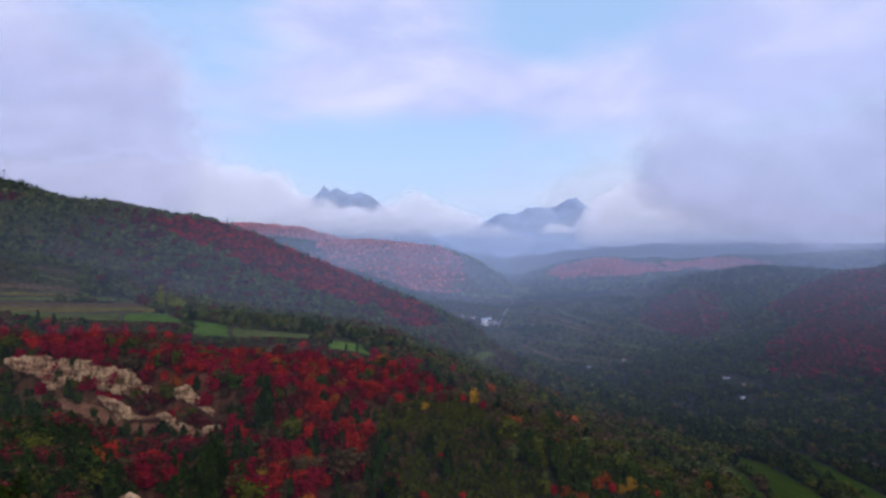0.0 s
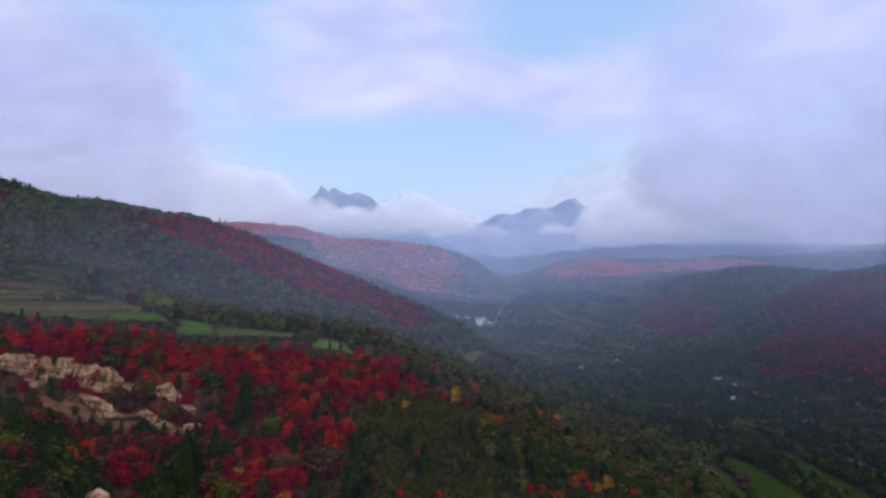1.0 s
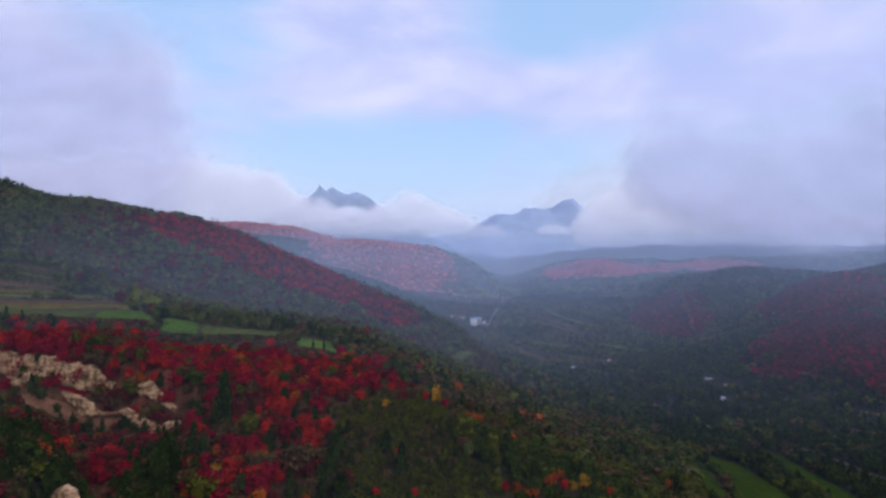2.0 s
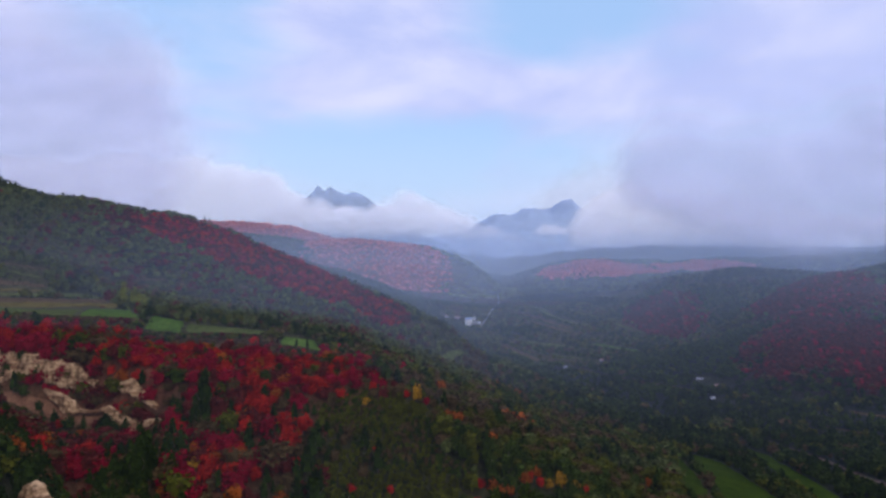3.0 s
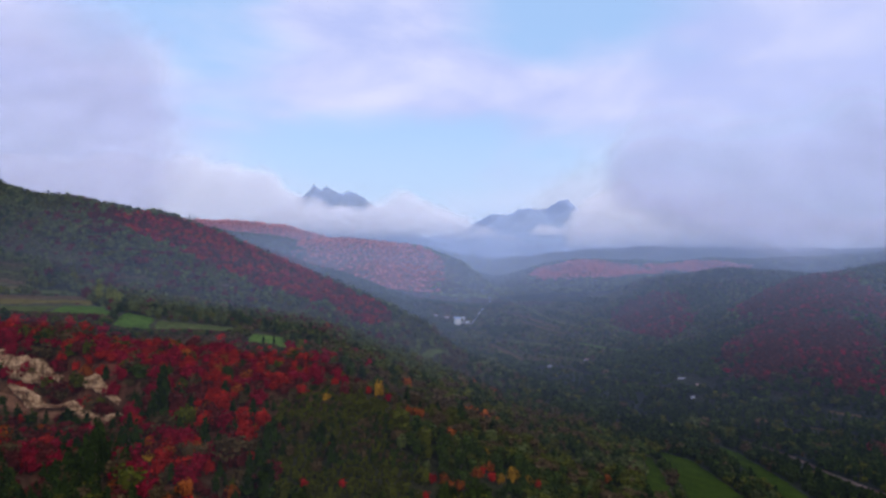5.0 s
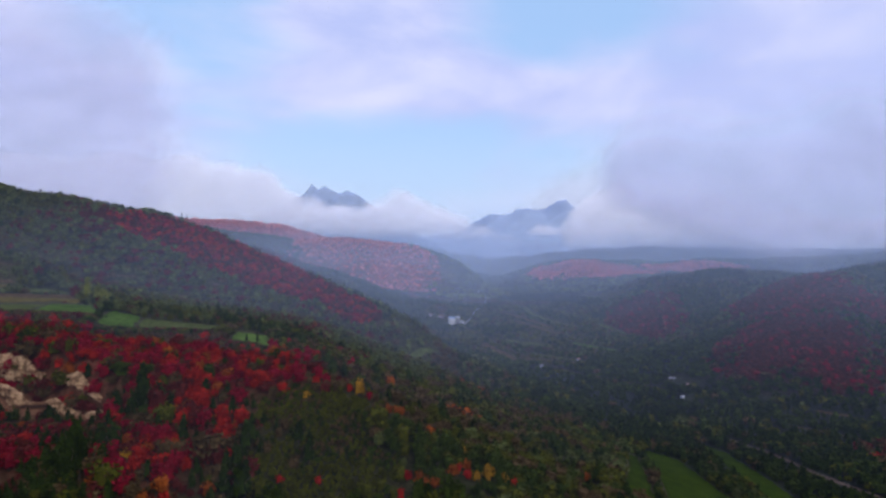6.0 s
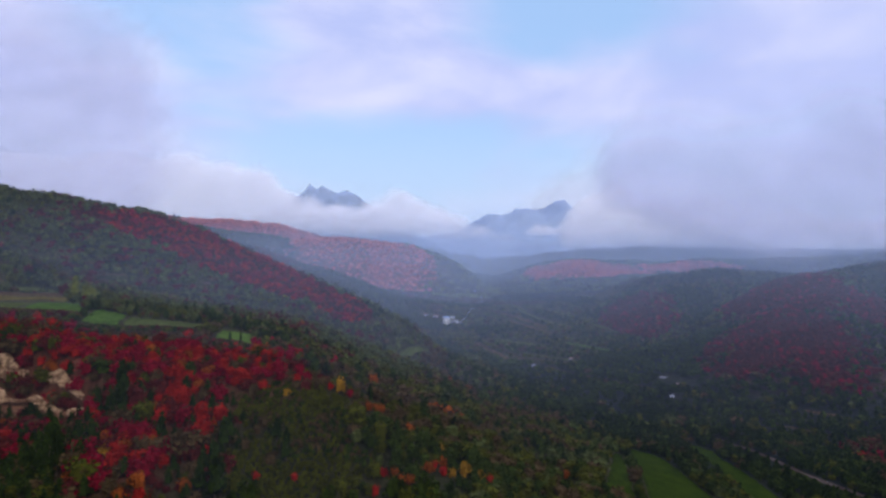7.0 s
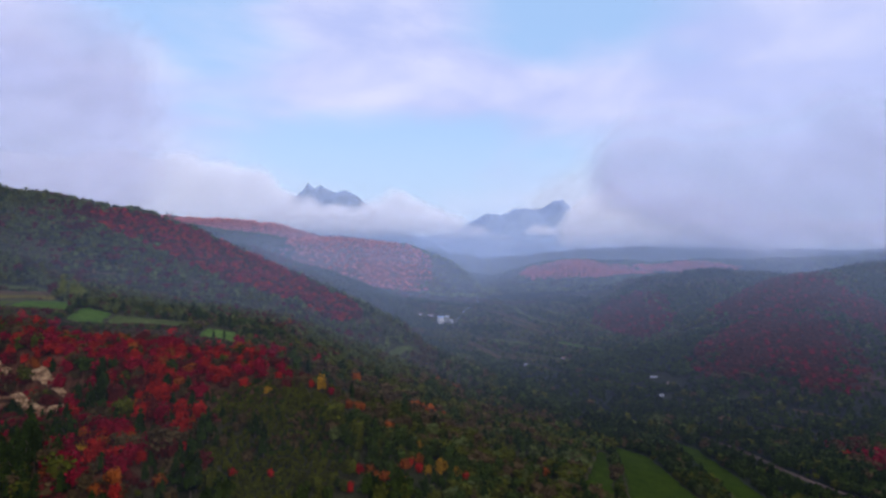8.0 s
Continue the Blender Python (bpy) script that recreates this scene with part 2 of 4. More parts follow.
def mist(name, colour, density, size, seed, ragged=0.5, squash=0.5, shadow=0.76):
    """Cloud: a white scattering film. The attribute "rim" says how full it is; billows eat into it where it thins out."""
    m = bpy.data.materials.new(name)
    m.use_nodes = True
    t = m.node_tree
    t.nodes.clear()
    out = t.nodes.new("ShaderNodeOutputMaterial")
    white, back, clear = t.nodes.new("ShaderNodeBsdfDiffuse"), t.nodes.new("ShaderNodeBsdfTranslucent"), t.nodes.new("ShaderNodeBsdfTransparent")
    at = t.nodes.new("ShaderNodeTexCoord")

    def billow(scale, detail, shift):
        place = t.nodes.new("ShaderNodeMapping")
        place.inputs["Location"].default_value = (seed * 3.7 + shift, seed * 1.9, seed + shift)
        place.inputs["Scale"].default_value = (1 / scale, 1 / scale, 1 / (scale * squash))
        t.links.new(at.outputs["Object"], place.inputs[0])
        n = nodes_of(t, "ShaderNodeTexNoise", Scale=1.0, Detail=detail, Roughness=0.55, Distortion=0.4)
        t.links.new(place.outputs[0], n.inputs["Vector"])
        return n.outputs[0]

    def calc(how, a, b):
        c = t.nodes.new("ShaderNodeMath")
        c.operation, c.use_clamp = how, how != "SUBTRACT"
        for value, socket in ((a, c.inputs[0]), (b, c.inputs[1])):
            if isinstance(value, (int, float)):
                socket.default_value = value
            else:
                t.links.new(value, socket)
        return c.outputs[0]

    # light and shade of the billows, painted into the film colour by noise
    shade = ramp_between(t, billow(size * 0.7, 4.0, 4.0), tuple(c * shadow for c in colour), colour, 0.36, 0.62)
    for n in (white, back):
        t.links.new(shade, n.inputs[0])
    body, thin = t.nodes.new("ShaderNodeMixShader"), t.nodes.new("ShaderNodeMixShader")
    body.inputs[0].default_value = 0.08
    t.links.new(white.outputs[0], body.inputs[1])
    t.links.new(back.outputs[0], body.inputs[2])
    cloud = body.outputs[0]
    rim = t.nodes.new("ShaderNodeAttribute")
    rim.attribute_name = "rim"
    # alpha = rim pushed up and down by the billows, most where it is half full
    push = t.nodes.new("ShaderNodeMapRange")
    push.interpolation_type = "SMOOTHSTEP"
    t.links.new(calc("SUBTRACT", rim.outputs["Fac"], calc("MULTIPLY", calc("SUBTRACT", 1.0, billow(size, 6.0, 0.0)), ragged)), push.inputs["Value"])
    push.inputs["From Min"].default_value, push.inputs["From Max"].default_value = 0.0, 1.0 - 0.5 * ragged
    fade = t.nodes.new("ShaderNodeMapRange")
    fade.interpolation_type = "SMOOTHSTEP"
    fade.inputs["From Max"].default_value = 0.7
    t.links.new(rim.outputs["Fac"], fade.inputs["Value"])
    t.links.new(calc("MULTIPLY", calc("MULTIPLY", push.outputs[0], fade.outputs[0]), density), thin.inputs[0])
    t.links.new(clear.outputs[0], thin.inputs[1])
    t.links.new(cloud, thin.inputs[2])
    t.links.new(thin.outputs[0], out.inputs["Surface"])
    return m


GROUND = ground_material()
CRIMSON = leaf("crimson_leaves", (0.095, 0.0035, 0.0095), (0.250, 0.0085, 0.0210))
SCARLET = leaf("scarlet_leaves", (0.160, 0.0085, 0.0062), (0.340, 0.0200, 0.0115))
ORANGE = leaf("orange_leaves", (0.150, 0.0320, 0.0055), (0.300, 0.0760, 0.0115))
YELLOW = leaf("yellow_leaves", (0.210, 0.1000, 0.0072), (0.410, 0.2200, 0.0200))
GREEN = leaf("green_leaves", (0.0157, 0.0249, 0.00314), (0.0397, 0.0582, 0.00647))
CONIFER = leaf("conifer_needles", (0.0102, 0.0185, 0.00249), (0.0249, 0.0397, 0.00508))
OLIVE = leaf("olive_leaves", (0.0329, 0.0356, 0.00308), (0.0786, 0.0796, 0.0068))
SAGE = leaf("grey_green_leaves", (0.045, 0.056, 0.012), (0.090, 0.102, 0.026))
BROWN = leaf("brown_leaves", (0.0451, 0.027, 0.0107), (0.0924, 0.0608, 0.0225))
# brighter red for the far hills: their sun patch put into the leaf colour
SUNLIT_RED = leaf("sunlit_red_leaves", (0.504, 0.101, 0.0762), (0.65, 0.168, 0.129))
DULL_RED = leaf("dull_red_leaves", (0.052, 0.0090, 0.0075), (0.108, 0.0190, 0.0142))
POPLAR = leaf("poplar_leaves", (0.0837, 0.0949, 0.0134), (0.1786, 0.1897, 0.0335))
BARK = matte("bark", (0.05, 0.035, 0.025), (0.11, 0.085, 0.06), 0.4)
LIMESTONE = bedded_rock()
TALUS = matte("red_earth", (0.115, 0.050, 0.025), (0.20, 0.098, 0.050), 4.0, fine=0.8, bump=0.2)
MEADOW = matte("meadow_grass", (0.044, 0.080, 0.013), (0.072, 0.122, 0.020), 9.0, fine=1.2, gloss=0.0)
BRIGHT_MEADOW = matte("young_crop", (0.066, 0.112, 0.019), (0.098, 0.160, 0.028), 9.0, fine=1.2, gloss=0.0)
# darker copy of the meadow grass, with the stream side's shade in its colour
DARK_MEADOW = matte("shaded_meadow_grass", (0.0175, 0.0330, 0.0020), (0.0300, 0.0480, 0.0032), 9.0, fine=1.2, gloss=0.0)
PALE_MEADOW = matte("pale_meadow_grass", (0.050, 0.064, 0.016), (0.082, 0.096, 0.026), 9.0, fine=1.2, gloss=0.0)
SOIL = matte("reddish_soil", (0.058, 0.036, 0.018), (0.100, 0.066, 0.032), 6.0, fine=1.5, gloss=0.0)
STUBBLE = matte("stubble", (0.080, 0.060, 0.014), (0.122, 0.095, 0.024), 7.0, fine=1.5, gloss=0.0)
DIRT = matte("dirt_road", (0.06375, 0.045, 0.036), (0.1125, 0.081, 0.06375), 5.0, fine=1.0, gloss=0.0)
ASPHALT = matte("road_surface", (0.15, 0.15, 0.155), (0.22, 0.22, 0.225), 8.0, fine=2.0)
PLASTER = matte("white_plaster", (0.60, 0.60, 0.60), (0.78, 0.78, 0.78), 3.0)
GREY_PLASTER = matte("grey_plaster", (0.24, 0.24, 0.24), (0.36, 0.36, 0.36), 2.0)
ROOF_GREY = matte("grey_sheet_roof", (0.14, 0.14, 0.15), (0.24, 0.24, 0.25), 3.0, roughness=0.6)
ROOF_BLUE = matte("blue_sheet_roof", (0.22, 0.30, 0.46), (0.32, 0.42, 0.58), 4.0, roughness=0.5, gloss=0.4)
ROOF_TILE = matte("tiled_roof", (0.16, 0.10, 0.085), (0.26, 0.17, 0.14), 3.0)
ROOF_WHITE = matte("white_sheet_roof", (0.26, 0.27, 0.29), (0.40, 0.41, 0.43), 4.0, roughness=0.5, gloss=0.4)
GLASS = matte("dark_glass", (0.02, 0.025, 0.03), (0.04, 0.05, 0.06), 1.0, roughness=0.2, gloss=0.5)
STEEL = matte("grey_steel", (0.25, 0.26, 0.27), (0.4, 0.41, 0.42), 1.0, roughness=0.5, gloss=0.4)
MOUNTAIN = matte("wooded_rock", (0.030, 0.040, 0.036), (0.085, 0.090, 0.085), 120.0, fine=25.0, bump=12.0)


# ---- meshes --------------------------------------------------------------
def mesh_of(name, verts, quads, smooth=False):
    """A mesh from numpy arrays: n x 3 places and m x 4 (or m x 3) corners."""
    me = bpy.data.meshes.new(name)
    verts, quads = np.asarray(verts, np.float32), np.asarray(quads, np.int32)
    n, k = quads.shape
    me.vertices.add(len(verts))
    me.vertices.foreach_set("co", verts.ravel())
    me.loops.add(n * k)
    me.loops.foreach_set("vertex_index", quads.ravel())
    me.polygons.add(n)
    me.polygons.foreach_set("loop_start", np.arange(0, n * k, k, dtype=np.int32))
    me.polygons.foreach_set("loop_total", np.full(n, k, np.int32))
    me.polygons.foreach_set("use_smooth", np.full(n, smooth))
    me.update(calc_edges=True)
    return me


def grid_quads(rows, cols):
    i = np.arange(rows - 1)[:, None] * cols + np.arange(cols - 1)
    return np.stack([i, i + 1, i + cols + 1, i + cols], -1).reshape(-1, 4)


def sheet(name, x, y, z, material, smooth=True):
    """A grid of places as one object."""
    me = mesh_of(name, np.stack([x, y, z], -1).reshape(-1, 3), grid_quads(*x.shape), smooth)
    me.materials.append(material)
    return new(name, me)


def part(name, bm, material, parent=None, label=""):
    me = bpy.data.meshes.new(name)
    bm.to_mesh(me)
    bm.free()
    me.materials.append(material)
    ob = new(name, me)
    ob.parent = parent
    return tagged(ob, label)


# ---- where the leaves have turned ---------------------------------------
RED_PATCHES = (
    (-108, 250, 80, 17, -5), (-46, 246, 39, 27, -10), (-18, 268, 20, 12, -12), (-48, 203, 20, 26, 0), (-114, 196, 22, 9, 0), (-95, 186, 12, 8, 0), (-104, 217, 26, 7, -10), (-130, 168, 10, 8, 0), (-104, 140, 14, 12, 0), (-66, 140, 8, 6, 0),
    (-190, 557, 62, 38, -8), (-112, 540, 60, 37, -20), (-42, 517, 38, 20, -30),
    (350, 885, 48, 90, 0), (400, 590, 72, 70, 0), (480, 720, 70, 90, 0), (540, 650, 60, 60, 0), (352, 388, 22, 30, 0),
    (-130, 1375, 170, 75, -5), (470, 1645, 170, 70, 5), (760, 1715, 140, 40, 0), (-560, 1790, 330, 110, 0),
)


def redness(x, y):
    """From 0 to 1: how far the slope is covered by red smoke trees."""
    x, y = np.asarray(x, float), np.asarray(y, float)
    r = np.zeros(np.shape(x))
    for cx, cy, rx, ry, turn_by in RED_PATCHES:
        c, s = np.cos(np.radians(turn_by)), np.sin(np.radians(turn_by))
        u, v = ((x - cx) * c + (y - cy) * s) / rx, (-(x - cx) * s + (y - cy) * c) / ry
        r = np.maximum(r, np.clip(1.35 - np.sqrt(u * u + v * v), 0, 1))
    wander = np.clip(0.5 + 0.9 * fractal(x, y, 30 + 0.03 * np.clip(y, 0, 2000), 3, 5), 0, 1)
    return np.clip(r * (0.55 + 0.9 * wander), 0, 1)


def stream_shade(x, y):
    """From 0 to 1: cloud shade over the woodland along the stream, put into ground and tree colours."""
    b = np.clip((x - 90 - 0.7 * np.clip(450 - y, 0, 250)) / 50, 0, 1) * np.clip((y - 200) / 60, 0, 1) * np.clip((740 - y) / 120, 0, 1)
    return np.clip(b * (1.1 + 0.4 * fractal(x, y, 60, 3, 91)), 0, 1)


# ---- ground --------------------------------------------------------------
def spaced(lo, hi, mid, fine, count):
    """Places that lie close together round mid and ever farther apart from there."""
    a, b = np.arcsinh((lo - mid) / fine), np.arcsinh((hi - mid) / fine)
    return mid + fine * np.sinh(np.linspace(a, b, count))


gx, gy = np.meshgrid(spaced(-4800, 4800, -40, 160, 360), spaced(-3000, 4950, 320, 150, 400))
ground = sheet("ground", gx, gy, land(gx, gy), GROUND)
turned = ground.data.attributes.new("autumn", "FLOAT", "POINT")
turned.data.foreach_set("value", (redness(gx, gy) * np.interp(gy, (400, 480, 1000, 1300), (0.35, 0.6, 0.6, 1))).ravel().astype(np.float32))
# shade along the stream, and a little on the near slope, as colour
shade_mask = ground.data.attributes.new("dimmed", "FLOAT", "POINT")
shade_mask.data.foreach_set("value", np.maximum(stream_shade(gx, gy), 0.25 * np.clip((240 - gy) / 25, 0, 1)).ravel().astype(np.float32))
tagged(ground, "dark scrubby valley slopes with patches of red undergrowth", "ground", kind="structure")


# ---- far mountains -------------------------------------------------------
def mountain(name, label, crest, wide, foot, seed):
    xs = [c[0] for c in crest]
    mx, my = np.meshgrid(np.linspace(min(xs) - 500, max(xs) + 500, 220), np.linspace(-wide, wide, 90) + crest[0][1])
    top = ridge(mx, my, crest, wide, wide, foot)
    cut = 1 - np.abs(fractal(mx, my, 260, 5, seed))
    mz = foot + (top - foot) * (0.82 + 0.20 * cut) + 9 * fractal(mx, my, 45, 3, seed + 5)
    fade = np.clip(1.0 - np.abs(my - crest[0][1]) / wide, 0, 1)
    top = np.where(fade > 0, mz, foot) - 60 * (fade < 0.03)
    tagged(sheet(name, mx, my, top, MOUNTAIN), label, "mountain", kind="structure")
    return mx, my, top


peak = mountain("mountain_peak", "dark jagged wooded peak rising out of low cloud", ((-900, 3000, 230), (-700, 3000, 300), (-606, 3000, 395), (-585, 3000, 434), (-560, 3000, 396), (-500, 3000, 376), (-420, 3000, 378), (-340, 3000, 350), (-150, 3000, 200)), 420, 20, 31)
far_ridge = mountain("mountain_ridge", "long wooded mountain ridge under low cloud", ((150, 4000, 180), (330, 4000, 290), (560, 4000, 345), (700, 4000, 345), (800, 4000, 385), (868, 4000, 410), (960, 4000, 360), (1150, 4000, 300), (1700, 4000, 260)), 700, 20, 44)


# ---- low cloud and haze --------------------------------------------------
def ease(a, b, v):
    u = np.clip((v - a) / (b - a), 0, 1)
    return u * u * (3 - 2 * u)


def cloud_sheet(name, label, x0, x1, y, z0, z1, full, material, seed, lean=60, bulge=25, cols=110, rows=46):
    """A billowing layer of cloud; full(x, z): how dense it is there, 0 to 1."""
    u, v = np.meshgrid(np.linspace(0, 1, cols), np.linspace(0, 1, rows))
    cx, cz = x0 + (x1 - x0) * u, z0 + (z1 - z0) * v
    cy = y + lean * v + bulge * fractal(cx, cz, (x1 - x0) / 5, 3, seed)
    ends = ease(0, 0.04, u) * ease(1, 0.96, u) * ease(1, 0.9, v)
    thick = full(cx, cz) * ends
    quads = grid_quads(rows, cols)
    me = mesh_of(name, np.stack([cx, cy, cz], -1).reshape(-1, 3), quads[thick.ravel()[quads].max(1) > 0.03], True)
    me.materials.append(material)
    ob = new(name, me)
    rim = ob.data.attributes.new("rim", "FLOAT", "POINT")
    rim.data.foreach_set("value", thick.ravel().astype(np.float32))
    return tagged(ob, label, "cloud", kind="structure")


def heap(tops, base, soft, soft_base, lumps, seed):
    """Density of a heaped cloud: tops ((x, z), ...), a level base, and lumps of that size on its crown."""
    xs, zs = zip(*tops)

    def full(x, z):
        crown_at = np.interp(x, xs, zs) + 0.30 * lumps * fractal(x, z, lumps, 5, seed)
        return ease(crown_at + soft * 0.4, crown_at - soft * 0.6, z) * ease(base - soft_base, base + soft_base, z)
    return full


# the grey clouds' shade is put into their film colour
GREY = (0.82, 0.84, 1.0)
WHITE = (0.98, 0.98, 1.0)
for k in range(6):
    cloud_sheet("cloud_bank", "grey rain cloud hanging over the valley side", 120, 2400, 720 + 26 * k, 40, 1100,
                lambda x, z: ease(250, 335, x - 0.30 * (z - 200) + 38 * fractal(x, z, 110, 4, 3) + 16 * fractal(x, z, 50, 3, 40 + k)) * ease(-25, 60, z - np.interp(x, (280, 330, 400, 500, 2000), (188, 170, 142, 126, 116)) + 14 * fractal(x, z, 70, 3, 47)) * (0.25 + 0.75 * ease(480, 230, z + 60 * fractal(x, z, 160, 3, 13))),
                mist("grey_cloud", (0.76, 0.80, 0.97), 0.235, 150, 1 + 5 * k, 0.35), 1, lean=900)
for k in range(5):
    cloud_sheet("cloud_bank", "grey cloud drifting behind the wooded hill", -2300, -140, 790 + 26 * k, 130, 900,
                lambda x, z: ease(-335, -470, x + 0.45 * (z - 250) + 45 * fractal(x, z, 120, 4, 5) + 20 * fractal(x, z, 50, 3, 50 + k)) * (0.2 + 0.8 * ease(820, 430, z + 60 * fractal(x, z, 150, 3, 15))) * ease(140, 200, z),
                mist("drifting_cloud", GREY, 0.22, 150, 2 + 5 * k, 0.4), 2, lean=700)
for k in range(8):
    cloud_sheet("cloud_bank", "white cloud bank lying before the jagged peak", -2400, 380, 2450 + 22 * k, 80, 680,
                heap(((-2400, 560), (-1300, 540), (-1100, 550), (-900, 500), (-720, 450), (-640, 410), (-570, 335), (-480, 300), (-350, 305), (-270, 345), (-190, 380), (-80, 385), (0, 350), (80, 290), (180, 240), (290, 195)), 150, 165, 60, 130, 3), mist("white_cloud", WHITE, 0.24, 130, 3 + 0.02 * k, 0.7, shadow=0.92), 3, lean=560)
for k in range(8):
    cloud_sheet("cloud_bank", "white cloud bank lying before the mountain ridge", 520, 2300, 2450 + 22 * k, 80, 700,
                heap(((480, 150), (560, 190), (620, 260), (710, 345), (860, 415), (1050, 425), (1250, 390), (1400, 320), (1700, 290), (2300, 280)), 118, 135 - 6 * k, 60, 110, 4), mist("white_cloud", WHITE, 0.24, 120, 5 + 0.12 * k, 0.6, shadow=0.86), 4, lean=600)
for k in range(3):
    cloud_sheet("cloud_bank", "pale cloud behind the mountain ridge", 200, 2900, 4520 + 30 * k, 100, 1300,
                heap(((200, 200), (600, 380), (900, 640), (1100, 780), (1400, 840), (1900, 720), (2900, 600)), 240, 620, 120, 300, 6 + 20 * k), mist("pale_cloud", WHITE, 0.24, 260, 9 + 7 * k, 0.4), 6 + k, lean=300, cols=110)
for k in range(6):
    cloud_sheet("cloud_puff", "small white cloud before the mountain ridge", 440, 900, 3250 + 12 * k, 100, 310,
                heap(((440, 130), (540, 200), (600, 236), (680, 228), (760, 205), (900, 130)), 176, 62, 30, 60, 7 + 20 * k), mist("cloud_puff", WHITE, 0.24, 55, 7 + 7 * k, 0.45, shadow=0.9), 5 + k, lean=200, cols=80, rows=40)
for k in range(2):
    cloud_sheet("cloud_puff", "wisp of white cloud before the mountain ridge", 270, 500, 3150 + 12 * k, 90, 240,
                heap(((270, 110), (340, 170), (385, 178), (430, 166), (500, 110)), 140, 50, 22, 50, 8 + 20 * k), mist("cloud_puff", WHITE, 0.24, 40, 8 + 7 * k, 0.45), 7 + k, lean=120, cols=60, rows=40)


def air(name, colour):
    """Film standing in for haze: scatters the daylight; the attribute "dense" says how much of the view it covers."""
    m = bpy.data.materials.new(name)
    m.use_nodes = True
    t = m.node_tree
    t.nodes.clear()
    out, film = t.nodes.new("ShaderNodeOutputMaterial"), t.nodes.new("ShaderNodeMixShader")
    white, clear, dense = t.nodes.new("ShaderNodeBsdfDiffuse"), t.nodes.new("ShaderNodeBsdfTransparent"), t.nodes.new("ShaderNodeAttribute")
    white.inputs[0].default_value = (*colour, 1)
    dense.attribute_name = "dense"
    t.links.new(dense.outputs["Fac"], film.inputs[0])
    t.links.new(clear.outputs[0], film.inputs[1])
    t.links.new(white.outputs[0], film.inputs[2])
    t.links.new(film.outputs[0], out.inputs["Surface"])
    return m


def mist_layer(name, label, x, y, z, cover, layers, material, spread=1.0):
    """Haze before a mountain, imitated by a few thin sheets, which together cover that share of the view."""
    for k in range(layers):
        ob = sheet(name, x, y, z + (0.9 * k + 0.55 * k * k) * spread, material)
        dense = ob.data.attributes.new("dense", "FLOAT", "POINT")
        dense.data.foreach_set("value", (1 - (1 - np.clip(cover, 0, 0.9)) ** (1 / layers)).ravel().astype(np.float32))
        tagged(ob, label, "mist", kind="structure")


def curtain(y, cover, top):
    """A pale sheet standing in for distance haze across the whole valley, thinning out upwards."""
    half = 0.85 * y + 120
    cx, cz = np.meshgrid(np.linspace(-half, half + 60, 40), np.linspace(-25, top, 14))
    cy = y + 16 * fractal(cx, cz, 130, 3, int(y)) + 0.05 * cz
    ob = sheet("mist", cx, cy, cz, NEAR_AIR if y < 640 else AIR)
    full = cover * (1 + 0.25 * fractal(cx, cz, 120 + 0.15 * y, 3, 24)) * ease(top, 0.55 * top, cz) * (1 - np.interp(y, (300, 400, 600, 1000), (0.85, 0.75, 0.5, 0.1)) * ease(-30, 170, cx) * ease(130, 55, cz)) * (1 + 0.1 * ease(40, -60, cx) * ease(330, 450, y) * ease(900, 700, y)) * (1 + 0.3 * ease(230, 480, cx) * ease(55, 120, cz) * ease(430, 560, y) * ease(1250, 1000, y)) * (1 + 0.9 * ease(400, 1000, cx) * ease(1500, 2000, y)) * (1 + 0.7 * ease(0.16, 0.02, np.abs(cx / y - 0.03)) * ease(1000, 1200, y))        # thinner over the valley floor, thicker under the rain cloud and for sunlit haze at the far end
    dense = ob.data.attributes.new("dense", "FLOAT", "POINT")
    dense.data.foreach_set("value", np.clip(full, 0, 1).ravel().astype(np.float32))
    tagged(ob, "thin bluish sheet standing in for haze across the valley", "mist", kind="structure")


AIR = air("valley_haze", (0.53, 0.69, 0.98))
NEAR_AIR = air("hillside_haze", (0.53, 0.67, 0.93))
FAR_AIR = air("mountain_haze", (0.66, 0.80, 1.0))
# share of the view that the haze sheets cover, by distance
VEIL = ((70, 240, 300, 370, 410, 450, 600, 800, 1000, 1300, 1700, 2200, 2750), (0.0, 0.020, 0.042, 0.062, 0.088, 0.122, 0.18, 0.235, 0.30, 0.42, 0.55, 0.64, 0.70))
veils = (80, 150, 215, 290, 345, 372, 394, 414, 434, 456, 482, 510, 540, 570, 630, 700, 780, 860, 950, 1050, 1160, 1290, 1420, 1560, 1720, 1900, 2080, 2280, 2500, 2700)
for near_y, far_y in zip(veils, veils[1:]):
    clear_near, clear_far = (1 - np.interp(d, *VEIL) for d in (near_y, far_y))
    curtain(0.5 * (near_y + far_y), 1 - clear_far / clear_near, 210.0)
# distance haze of the mountains, put into pale blue sheets over their slopes
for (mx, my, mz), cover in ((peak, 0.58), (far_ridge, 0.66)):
    mist_layer("mist", "blue sheet standing in for haze before a far mountain", mx[::2, ::2], my[::2, ::2] - 18, mz[::2, ::2] + 4, np.full(mx[::2, ::2].shape, cover), 3, FAR_AIR)


